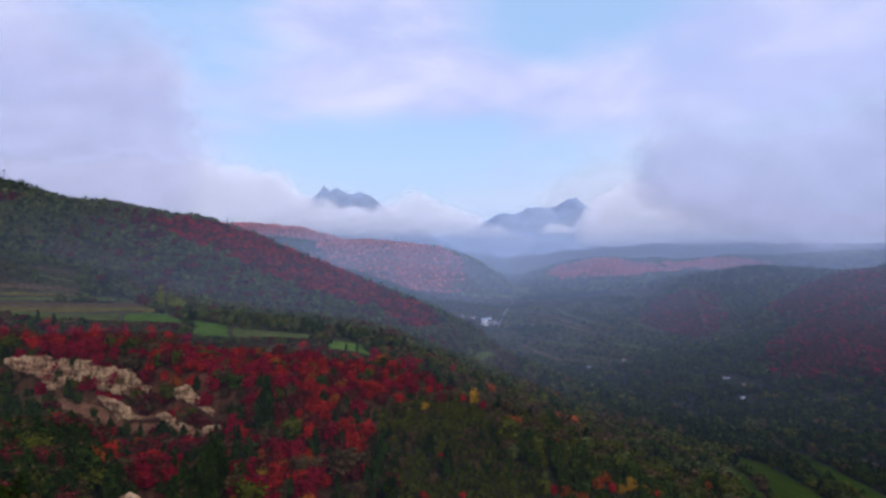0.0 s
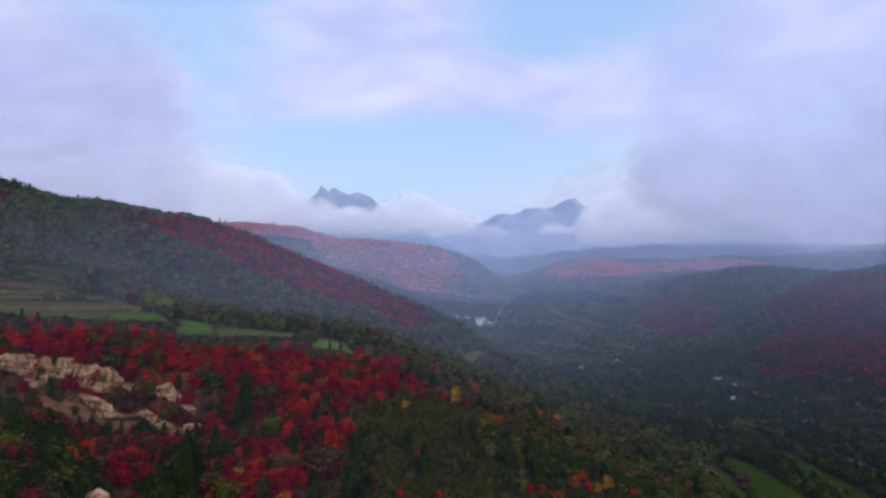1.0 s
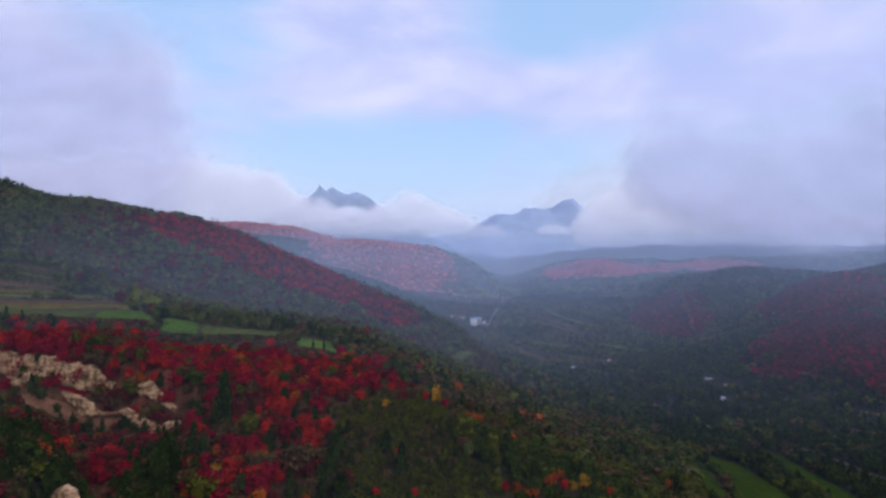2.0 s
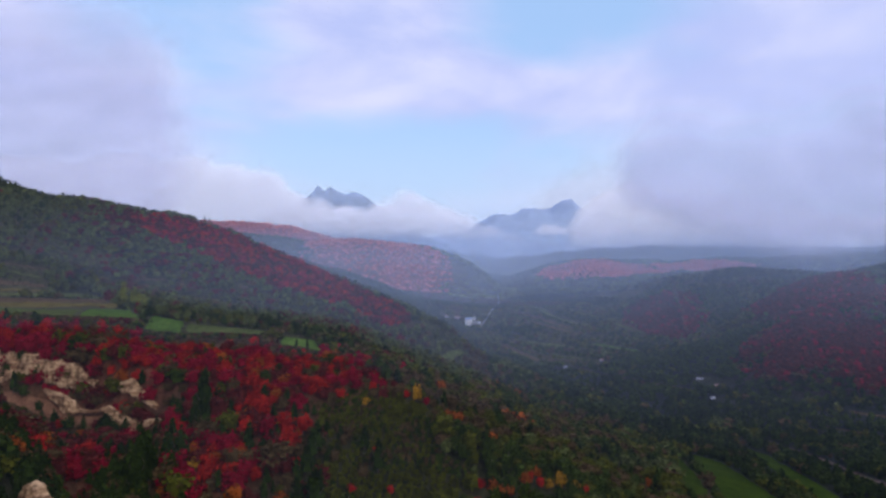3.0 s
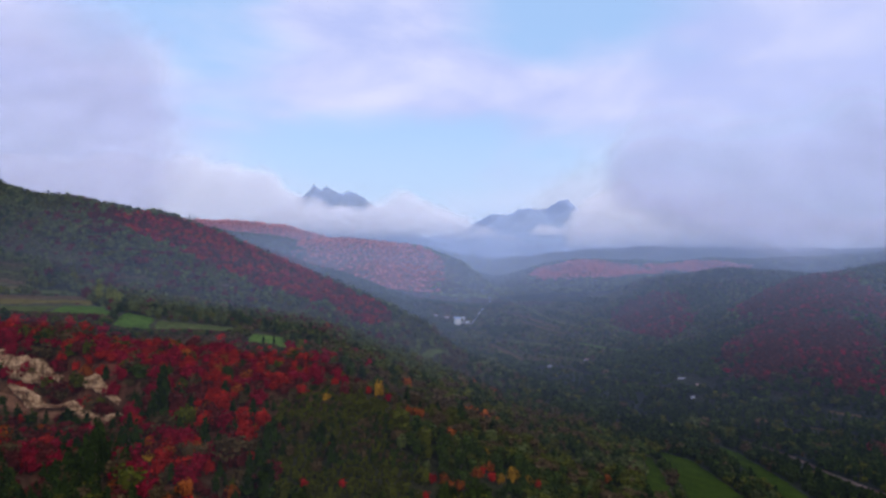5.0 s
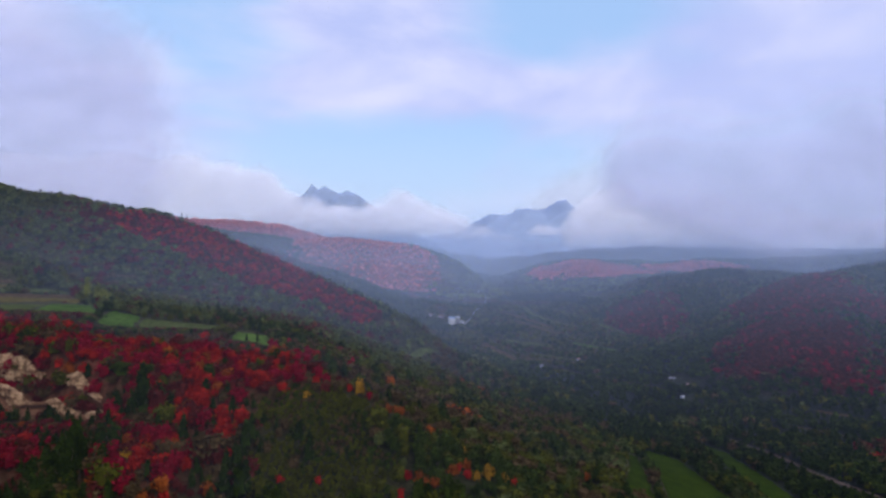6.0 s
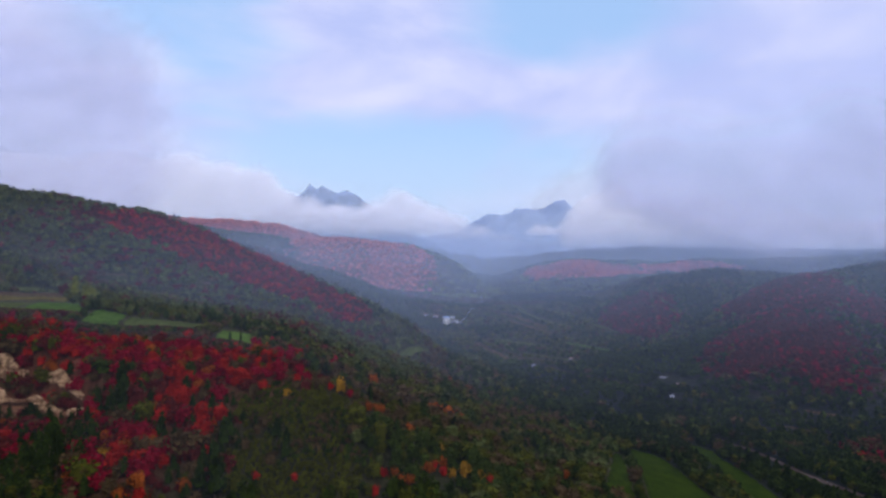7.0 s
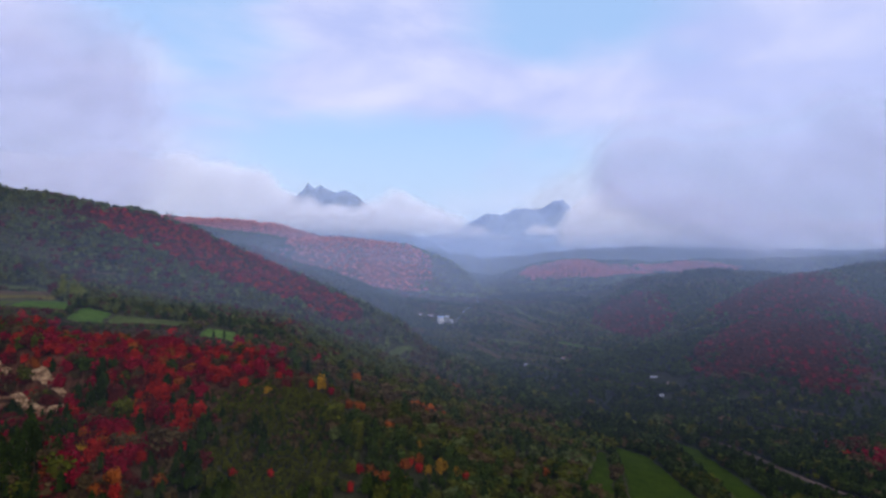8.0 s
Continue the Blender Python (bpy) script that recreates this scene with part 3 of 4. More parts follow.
# ---- fields, paths and roads --------------------------------------------
def strip(name, label, category, line, widths, material, lift=0.25, step=2.5, kind="structure", across=6):
    """A band of ground cover along a line in the plan, draped over the land."""
    pts = np.array(line, float)
    run = np.concatenate([[0], np.cumsum(np.hypot(*np.diff(pts, axis=0).T))])
    s = np.linspace(0, run[-1], max(3, int(run[-1] / step)))
    px, py = np.interp(s, run, pts[:, 0]), np.interp(s, run, pts[:, 1])
    w = np.interp(s, run, widths) if len(widths) == len(line) else np.full(len(s), widths[0])
    tx, ty = np.gradient(px), np.gradient(py)
    n = np.hypot(tx, ty)
    side = np.linspace(-0.5, 0.5, across)[:, None] * (w * (1 + 0.12 * value_noise(s / 9, s * 0, 4)))
    sx, sy = px - ty / n * side, py + tx / n * side
    top = land(sx, sy)
    edge = np.abs(np.linspace(-1, 1, across))[:, None]
    z = top + lift - (edge > 0.99) * (lift + 0.6)
    ob = sheet(name, sx, sy, z, material)
    return tagged(ob, label, category, kind=kind)


def patch(label, corners, material, lift=0.3):
    """A field with four corners in the plan (near left, near right, far right, far left), draped over the land, with a soft uneven edge."""
    (ax, ay), (bx, by), (cx, cy), (dx, dy) = corners
    cols = max(4, int(max(np.hypot(bx - ax, by - ay), np.hypot(cx - dx, cy - dy)) / 1.6))
    rows = max(4, int(max(np.hypot(dx - ax, dy - ay), np.hypot(cx - bx, cy - by)) / 1.6))
    u, v = np.meshgrid(np.linspace(0, 1, cols), np.linspace(0, 1, rows))
    x = (ax * (1 - u) + bx * u) * (1 - v) + (dx * (1 - u) + cx * u) * v
    y = (ay * (1 - u) + by * u) * (1 - v) + (dy * (1 - u) + cy * u) * v
    rim = (u == 0) | (u == 1) | (v == 0) | (v == 1)
    x, y = x + 0.9 * value_noise(x / 4, y / 4, 51), y + 0.9 * value_noise(x / 4, y / 4, 52)
    ob = sheet("field", x, y, land(x, y) + np.where(rim, -0.8, lift), material)
    return tagged(ob, label, "field", kind="structure")


# label, corners in the plan, material
PATCHES = (
    ("bright green terrace field on the hillside", ((-154, 289), (-121, 293), (-158, 351), (-179, 343)), MEADOW),
    ("dull green terrace strip on the hillside", ((-228, 317), (-156, 290), (-180, 341), (-238, 333)), PALE_MEADOW),
    ("bright green terrace field with a few saplings", ((-113, 274), (-97, 276), (-107, 304), (-134, 326)), MEADOW),
    ("long pale green terrace strip on the hillside", ((-96, 276), (-60, 291), (-66, 304), (-106, 304)), PALE_MEADOW),
    ("small bright green field with two dark conifers", ((-53, 275), (-31, 274), (-39, 297), (-56, 294)), BRIGHT_MEADOW),
    ("brown harvested terrace on the hillside", ((-258, 329), (-166, 356), (-184, 380), (-270, 346)), STUBBLE),
    ("reddish harvested terrace on the hillside", ((-272, 347), (-186, 382), (-203, 406), (-286, 364)), SOIL),
    ("dull olive terrace on the hillside", ((-290, 369), (-237, 402), (-240, 406), (-295, 376)), PALE_MEADOW),
    ("brown harvested terrace on the hillside", ((-296, 377), (-240, 407), (-242, 410), (-300, 382)), STUBBLE),
    ("green terrace on the hillside", ((-236, 403), (-208, 415), (-217, 422), (-240, 409)), PALE_MEADOW),
    ("reddish harvested terrace below the woods", ((-300, 384), (-243, 411), (-248, 414), (-306, 390)), SOIL),
    ("small pale green terrace below the woods", ((-274, 411), (-252, 418), (-254, 420), (-276, 413)), PALE_MEADOW),
    ("bare reddish terrace below the woods", ((-281, 418), (-254, 427), (-254, 429), (-282, 420)), SOIL),
    ("bare reddish terrace below the woods", ((-200, 453), (-188, 462), (-189, 464), (-201, 455)), SOIL),
    ("narrow bare terrace below the woods", ((-175, 444), (-146, 457), (-147, 460), (-176, 447)), SOIL),
    ("bare reddish terrace on the spur", ((-138, 480), (-130, 484), (-131, 488), (-140, 485)), DIRT),
    ("small bare pale terrace on the spur", ((-67, 517), (-60, 518), (-60, 520), (-67, 520)), DIRT),
    ("pale green field beside the woods", ((14, 462), (32, 476), (47, 506), (38, 498)), PALE_MEADOW),
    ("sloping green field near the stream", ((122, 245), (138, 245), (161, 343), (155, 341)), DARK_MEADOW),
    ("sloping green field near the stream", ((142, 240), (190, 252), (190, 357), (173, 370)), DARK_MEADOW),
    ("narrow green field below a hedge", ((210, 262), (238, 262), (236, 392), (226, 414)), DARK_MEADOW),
    ("brown terrace at the foot of the hill", ((306, 466), (352, 428), (354, 431), (309, 469)), SOIL),
    ("brown terrace at the foot of the hill", ((352, 489), (380, 466), (383, 469), (355, 492)), SOIL),
)
# label, centre line in the plan, widths along it, material
FIELDS = (
    ("brown ploughed field in the valley", ((106, 810), (124, 750), (136, 708)), (9.6, 13.2, 8.4), SOIL),
    ("pale strip field in the valley", ((184, 1280), (200, 1010), (223, 936), (262, 884)), (9.6, 9.6, 8.4, 6.0), PALE_MEADOW),
    ("brown strip field in the valley", ((150, 1063), (182, 970), (214, 890)), (9.6, 10.8, 6.0), SOIL),
    ("pale strip field in the valley", ((125, 842), (160, 815), (196, 790)), (7.8, 9.6, 6.0), PALE_MEADOW),
    ("green strip field in the valley", ((224, 805), (268, 748)), (10.2, 7.2), MEADOW),
    ("pale strip field in the valley", ((242, 1032), (273, 961)), (9.6, 8.4), PALE_MEADOW),
    ("brown strip field in the valley", ((165, 958), (190, 905), (216, 861)), (7.2, 9.0, 5.4), SOIL),
    ("pale reddish strip field in the valley", ((137, 713), (174, 704), (205, 688)), (5.0, 6.0, 4.0), SOIL),
    ("pale strip field in the valley", ((132, 657), (150, 652), (168, 640)), (4.0, 5.0, 3.0), PALE_MEADOW),
    ("dull green strip field in the valley", ((287, 917), (301, 845)), (6.0, 5.0), PALE_MEADOW),
    ("dull green strip field in the valley", ((157, 749), (214, 698)), (7.2, 6.0), PALE_MEADOW),
)
TRACKS = (
    ("farm_track", "pale bare dirt track on the wooded slope", "track", ((-146, 390), (-150, 406), (-154, 424), (-155, 440), (-146, 453)), (3,), DIRT),
    ("dirt_road", "pale dirt road along the stream", "road", ((254, 424), (258, 414), (267, 402), (273, 383), (277, 362), (288, 340), (310, 300), (330, 230)), (5.5,), DIRT),
    ("valley_road", "straight grey road leading up the valley", "road", ((84, 935), (92, 988), (112, 1090), (140, 1230), (152, 1380)), (3.8,), ASPHALT),
    ("farm_track", "brown dirt track between valley fields", "track", ((86, 935), (104, 880), (118, 830), (150, 720), (190, 640), (262, 560)), (2,), SOIL),
)
for label, corners, material in PATCHES:
    patch(label, corners, material)
for label, line, widths, material in FIELDS:
    strip("field", label, "field", line, widths, material)
for name, label, category, line, widths, material in TRACKS:
    strip(name, label, category, line, widths, material, lift=0.3)

# ---- rock ---------------------------------------------------------------
def rock_face(label, line, seed):
    """A pale cliff of broken limestone beds along a line of (x, y, crest, height): sheer, ragged above, with thin ledges, joints and fallen blocks."""
    pts = np.array(line, float)
    run = np.concatenate([[0], np.cumsum(np.hypot(*np.diff(pts[:, :2], axis=0).T))])
    length, most = run[-1], pts[:, 3].max()
    cols, rows = max(12, int(length * 3.2)), max(8, int(most * 4.5))
    u, v = np.meshgrid(np.linspace(0, 1, cols), np.linspace(0, 1, rows))
    s = u * length
    bx, by, crest, tall = (np.interp(s, run, pts[:, k]) for k in range(4))
    crest = crest + np.clip(tall / 6, 0.2, 1) * (0.7 * value_noise(s / 4, s * 0, seed) + 1.7 * (lattice(np.floor(s / 1.9 + 0.4 * value_noise(s / 3, s * 0, 5)), 0 * s, seed) - 0.6))
    tall = tall * (0.9 + 0.2 * value_noise(s / 6, s * 0 + 3, seed))
    z, depth = crest - tall * (1 - v), (1 - v) * tall
    layer = (depth + 0.12 * s * (most > 8)) / 0.95 + 0.35 * value_noise(s / 12, depth / 5, seed + 2)
    bed = np.floor(layer)
    block = lattice(np.floor(s / (1.8 + 1.4 * lattice(bed, bed, seed + 7)) + 0.6 * bed), bed, seed + 3)
    out = 0.20 * depth + 0.55 * (block - 0.4) + 0.35 * lattice(bed, 0 * bed, seed + 4) - 0.35 * np.clip(1 - (layer - bed) / 0.3, 0, 1)
    out = out + 0.5 * fractal(s, depth, 7.0, 3, seed + 1) + 0.15 * fractal(s, depth, 0.9, 2, seed + 6)
    gully = np.clip(value_noise(s / 4.5, depth / 14, seed + 9) - 0.35, 0, 1)
    out = np.where(v > 0.985, -2.0, out - 2.6 * gully)
    tx, ty = np.gradient(bx, axis=1), np.gradient(by, axis=1)
    n = np.hypot(tx, ty)
    ob = sheet("rock_face", bx + ty / n * out, by - tx / n * out, z, LIMESTONE, smooth=False)
    return tagged(ob, label, "cliff")


rock_face("pale broken limestone cliff among red smoke trees", ((-178, 247, 101.5, 2), (-171, 246.5, 102.3, 6), (-158, 246, 101.4, 13), (-150, 246, 100.8, 10), (-143, 245.5, 99.8, 8.4), (-135, 245.2, 98.6, 8.8), (-127, 245, 97, 9.5), (-122, 244.5, 92.5, 6.5), (-118, 244, 89.5, 2.5)), 1)
rock_face("pale limestone cliff below red smoke trees", ((-111, 243, 90.5, 1), (-108, 242, 90.5, 2.4), (-102, 240, 92.2, 6), (-98, 238.5, 88.4, 4.4), (-93, 236, 85.6, 2.6), (-88, 233, 83, 1.2)), 3)
rock_face("lower limestone ledge above red earth", ((-138, 241, 87.3, 0.8), (-134, 240, 86.8, 3), (-128, 238.5, 85, 5.5), (-123, 237, 82.2, 3.8), (-121, 237, 80.2, 1), (-113, 237, 80, 1), (-110, 236, 82, 2.4), (-106, 234.5, 80.7, 3.6), (-100, 232, 78.6, 3), (-95, 230, 76.6, 1.6)), 4)
rock_face("small limestone outcrop in red earth", ((-88, 223.5, 81, 2), (-84.5, 222, 81.6, 3.4), (-81, 221, 80, 1.8)), 6)
rock_face("pale limestone outcrop in the scrub", ((-126, 195, 90.5, 1.6), (-120, 192.5, 90.2, 3), (-113, 189.5, 88.8, 1.5)), 7)
rock_face("pale limestone outcrop on the knoll", ((-73, 134, 90.5, 2), (-70.5, 133, 93.4, 5), (-67.5, 131.5, 92.8, 6), (-64.5, 130, 89.5, 3)), 10)
rock_face("pale limestone outcrop on the knoll", ((-102, 137, 89, 1.6), (-99, 136.5, 89.8, 3), (-96, 136, 89, 1.5)), 11)
EARTH = ((-160, 240), (-148, 240), (-138, 239.5), (-122, 238.5), (-104, 234), (-84, 224))
strip("red_earth", "bare red earth below the limestone cliff", "bare earth", EARTH, (4, 9, 12, 12, 11, 5), TALUS)


# ---- buildings -----------------------------------------------------------
def box(bm, x0, x1, y0, y1, z0, z1):
    vs = [bm.verts.new(p) for p in ((x0, y0, z0), (x1, y0, z0), (x1, y1, z0), (x0, y1, z0), (x0, y0, z1), (x1, y0, z1), (x1, y1, z1), (x0, y1, z1))]
    for f in ((0, 3, 2, 1), (4, 5, 6, 7), (0, 1, 5, 4), (1, 2, 6, 5), (2, 3, 7, 6), (3, 0, 4, 7)):
        bm.faces.new([vs[i] for i in f])


def house(label, x, y, turn_by, long, deep, high, wall, roof, rise=1.6, windows=3):
    """A plain farm building: gabled walls, an overhanging roof of two slabs, windows and a door."""
    thing = new("house")
    thing.matrix_world = pose(x, y, float(min(land(x + dx, y + dy) for dx in (-6, 6) for dy in (-5, 5))) - 0.3, 0, 0, turn_by)
    tagged(thing, label, "house")
    l, d = long / 2, deep / 2
    bm = bmesh.new()
    box(bm, -l, l, -d, d, 0, high)
    gable = [bm.verts.new(p) for p in ((-l, -d, high), (-l, d, high), (-l, 0, high + rise), (l, -d, high), (l, d, high), (l, 0, high + rise))]
    for f in ((0, 2, 1), (3, 4, 5), (0, 3, 5, 2), (1, 2, 5, 4)):
        bm.faces.new([gable[i] for i in f])
    part("wall", bm, wall, thing)
    for side in (-1, 1):
        bm = bmesh.new()
        e, o, lip = l + 0.5, (d + 0.6) * side, -0.6 * rise / d
        vs = [bm.verts.new(p) for h in (0.05, 0.25) for p in ((-e, 0, high + rise + h), (e, 0, high + rise + h), (e, o, high + lip + h), (-e, o, high + lip + h))]
        for f in ((0, 1, 2, 3), (7, 6, 5, 4), (0, 4, 5, 1), (1, 5, 6, 2), (2, 6, 7, 3), (3, 7, 4, 0)):
            bm.faces.new([vs[i] for i in f])
        part("roof", bm, roof, thing)
    for k in range(windows):
        wx = -l + long * (k + 0.5) / windows
        bm = bmesh.new()
        box(bm, wx - 0.6, wx + 0.6, -d - 0.06, -d + 0.1, high * 0.4, high * 0.4 + 1.3)
        part("window", bm, GLASS, thing)
    bm = bmesh.new()
    box(bm, l * 0.1 - 0.5, l * 0.1 + 0.5, -d - 0.05, -d + 0.1, 0.3, 2.3)
    part("door", bm, BARK, thing)
    return thing


HOUSES = (
    ("tall white village building with a pale blue sheet roof", 66, 966, 8, 8.5, 14, 12, PLASTER, ROOF_BLUE, 1.5, 3),
    ("small white shed beside the tall village building", 83, 968, -8, 4.5, 7, 5.5, PLASTER, ROOF_WHITE, 1.0, 1),
    ("low shed with a grey sheet roof between white buildings", 75, 978, 4, 9, 7, 4, GREY_PLASTER, ROOF_GREY, 1.2, 2),
    ("white house with a white sheet roof", 77, 1015, 4, 7, 5, 3.5, PLASTER, ROOF_WHITE, 1.2, 2),
    ("small low farmhouse with a brown tiled roof", 32, 1020, 6, 5, 5, 3.0, PLASTER, ROOF_TILE, 1.4, 1),
    ("low farmhouse with a brown tiled roof", 50, 1018, -3, 10, 5, 3.0, PLASTER, ROOF_TILE, 1.4, 3),
    ("pale grey hut beside the valley fields", 209, 702, 10, 3, 3.5, 2.5, GREY_PLASTER, ROOF_TILE, 1.2, 1),
    ("pale hut beside the valley fields", 160, 667, -20, 3.2, 3.2, 2.2, GREY_PLASTER, ROOF_GREY, 1.2, 1),
    ("long pale grey shed among dark trees", 281, 599, -18, 9, 4, 2.2, GREY_PLASTER, ROOF_GREY, 1.0, 4),
    ("small pale grey house among dark trees", 286, 577, -12, 2.6, 3, 2.4, GREY_PLASTER, ROOF_TILE, 1.0, 1),
    ("small white hut among dark trees", 262, 531, 8, 2.2, 2.5, 2.3, PLASTER, ROOF_WHITE, 0.8, 1),
    ("far white farmhouse beside the road", 131, 1372, 10, 9, 6, 4, PLASTER, ROOF_WHITE, 1.6, 3),
)
for row in HOUSES:
    house(*row)


def mast(x, y, high):
    """A slim lattice mast on the crest."""
    thing = new("radio_mast")
    thing.matrix_world = pose(x, y, float(land(x, y)) - 0.3)
    tagged(thing, "slim grey lattice mast on the hill crest", "mast")
    for sx, sy in ((-1, -1), (1, -1), (1, 1), (-1, 1)):
        bm = bmesh.new()
        vs = []
        for k in range(2):
            half = 0.9 - 0.65 * k
            for dx, dy in ((-.12, -.12), (.12, -.12), (.12, .12), (-.12, .12)):
                vs.append(bm.verts.new((sx * half + dx, sy * half + dy, k * high)))
        for i in range(4):
            bm.faces.new((vs[i], vs[(i + 1) % 4], vs[4 + (i + 1) % 4], vs[4 + i]))
        bm.faces.new(vs[4:])
        part("leg", bm, STEEL, thing)
    for k in range(6):
        h = high * (k + 0.5) / 6
        half = 0.9 - 0.65 * h / high
        bm = bmesh.new()
        box(bm, -half - 0.1, half + 0.1, -half - 0.1, half + 0.1, h, h + 0.15)
        part("brace", bm, STEEL, thing)
    for side in (-1, 1):
        bm = bmesh.new()
        box(bm, side * 1.1 - 0.25, side * 1.1 + 0.25, -0.25, 0.25, high - 2.6, high - 0.4)
        part("antenna", bm, STEEL, thing)
    return thing


mast(-457, 636, 13)


# ---- trees ---------------------------------------------------------------
def ball(n=2):
    """A cube blown up to a sphere: places and quads."""
    verts, quads = [], []
    for axis in range(3):
        for sign in (-1, 1):
            a, b = np.meshgrid(np.linspace(-1, 1, n + 1), np.linspace(-1, 1, n + 1))
            p = np.zeros((n + 1, n + 1, 3))
            p[..., axis], p[..., (axis + 1) % 3], p[..., (axis + 2) % 3] = sign, a * sign, b
            q = grid_quads(n + 1, n + 1) + sum(len(w) for w in verts)
            verts.append((p / np.linalg.norm(p, axis=-1, keepdims=True)).reshape(-1, 3))
            quads.append(q)
    return np.concatenate(verts), np.concatenate(quads)


def crown(seed, cards, size, shape="round", core=1, lobes=6):
    """A crown one unit wide and high, standing on 0: leaf clumps over several lobes, a small dark heart within."""
    r = np.random.RandomState(seed)
    spots = r.normal(size=(lobes, 3))
    spots *= (0.27 / np.maximum(np.linalg.norm(spots, axis=1, keepdims=True), 0.6)) * (1, 1, 0.85)
    spots[0] = (0.03, 0, 0.12)
    radius = 0.17 + 0.09 * r.rand(lobes)
    radius[0] = 0.26

    def shaped(p):
        p = p + (0, 0, 0.5)
        if shape == "cone":
            h = np.clip(p[:, 2:3], 0, 1)
            p = np.concatenate([p[:, :2] * (1.25 - 1.15 * h), p[:, 2:3] * 1.12], 1)
        return p

    bv, bq = ball(core)
    verts, quads = [shaped((bv + 0.1 * r.normal(size=bv.shape)) * (0.33, 0.33, 0.36))], [bq]
    if cards:
        d = r.normal(size=(cards, 3))
        d[:, 2] = np.abs(d[:, 2]) * 1.2 - 0.5
        d /= np.linalg.norm(d, axis=1, keepdims=True)
        k = r.randint(lobes, size=cards)
        out = spots[k] + d * radius[k, None] * (0.85 + 0.3 * r.rand(cards, 1))
        c = shaped(out)
        n = d + 0.7 * r.normal(size=d.shape)
        n /= np.linalg.norm(n, axis=1, keepdims=True)
        a = np.cross(n, r.normal(size=d.shape))
        a /= np.linalg.norm(a, axis=1, keepdims=True)
        b = np.cross(n, a)
        w = size * (0.6 + 0.8 * r.rand(cards, 1))
        corners = np.stack([c - a * w, c - b * w * 0.8 + n * w * 0.25, c + a * w * 1.1, c + b * w * 0.9 + n * w * 0.2], 1)
        quads.append(np.arange(cards * 4).reshape(-1, 4) + len(verts[0]))
        verts.append(corners.reshape(-1, 3))
    return np.concatenate(verts), np.concatenate(quads)


def plant(name, label, category, spots, wide, high, shapes, material, seed):
    """One mesh of many crowns: spots n x 2 in the plan, widths and heights n."""
    if not len(spots):
        return None
    r = np.random.RandomState(seed)
    z0 = land(spots[:, 0], spots[:, 1])
    which, turn_by = r.randint(len(shapes), size=len(spots)), r.rand(len(spots)) * 6.283
    all_v, all_q, base = [], [], 0
    for k, (v, q) in enumerate(shapes):
        m = np.flatnonzero(which == k)
        if not len(m):
            continue
        c, s = np.cos(turn_by[m])[:, None], np.sin(turn_by[m])[:, None]
        x = (v[:, 0] * c - v[:, 1] * s) * wide[m, None] + spots[m, 0:1]
        y = (v[:, 0] * s + v[:, 1] * c) * wide[m, None] + spots[m, 1:2]
        z = v[:, 2] * high[m, None] + z0[m, None] - 0.12 * high[m, None]
        all_v.append(np.stack([x, y, z], -1).reshape(-1, 3))
        all_q.append((q[None] + (np.arange(len(m)) * len(v))[:, None, None]).reshape(-1, 4) + base)
        base += len(m) * len(v)
    me = mesh_of(name, np.concatenate(all_v), np.concatenate(all_q))
    me.materials.append(material)
    return tagged(new(name, me), label, category, kind="stuff")


def scatter(x0, x1, y0, y1, gap, seed):
    """Places on a shaken lattice inside the wedge of country before the camera."""
    r = np.random.RandomState(seed)
    px, py = np.meshgrid(np.arange(x0, x1, gap), np.arange(y0, y1, gap))
    p = np.stack([px, py], -1).reshape(-1, 2) + gap * 0.95 * (r.rand(px.size, 2) - 0.5)
    keep = np.abs(p[:, 0] - 30) < 0.76 * p[:, 1] + 36
    keep &= (p[:, 1] > 2.1 * (148 - land(p[:, 0], p[:, 1]))) | (r.rand(len(p)) < 0.12)        # sparser on the low ground behind
    return p[keep]


def in_strip(p, line, wide):
    """Whether places lie within wide (one width, or one for each point) of a line."""
    pts, d = np.array(line, float), np.full(len(p), 1e9)
    w = np.broadcast_to(np.asarray(wide, float), len(pts))
    for a, b, wa, wb in zip(pts, pts[1:], w, w[1:]):
        s = np.clip(((p - a) @ (b - a)) / ((b - a) @ (b - a)), 0, 1)
        d = np.minimum(d, np.linalg.norm(p - a - s[:, None] * (b - a), axis=1) - wa - s * (wb - wa))
    return d < 0


def in_patch(p, corners, grow):
    """Whether places lie inside a four-cornered field, or within grow of it."""
    c, inside = np.array(corners, float), np.ones(len(p), bool)
    for a, b in zip(c, np.roll(c, -1, axis=0)):
        along = (b - a) / np.linalg.norm(b - a)
        inside &= (p[:, 1] - a[1]) * along[0] - (p[:, 0] - a[0]) * along[1] > -grow
    return inside


OPEN_LAND = [(line, np.array(widths) * 0.5 + 0.4) for _, line, widths, _ in FIELDS] + [(row[3], row[4][0] / 2 + 0.3) for row in TRACKS] + [
    (((-172, 241), (-148, 240), (-128, 238), (-112, 236), (-98, 230.5), (-84, 223)), (2, 3, 4.5, 4, 3.2, 2)), (((-126, 192), (-114, 187)), 2.5), (((-71, 130), (-63, 124)), 4), (((-101, 134), (-95, 131)), 3)] + [(((row[1] - 4, row[2] - 6), (row[1] + 4, row[2] - 6)), 11) for row in HOUSES]


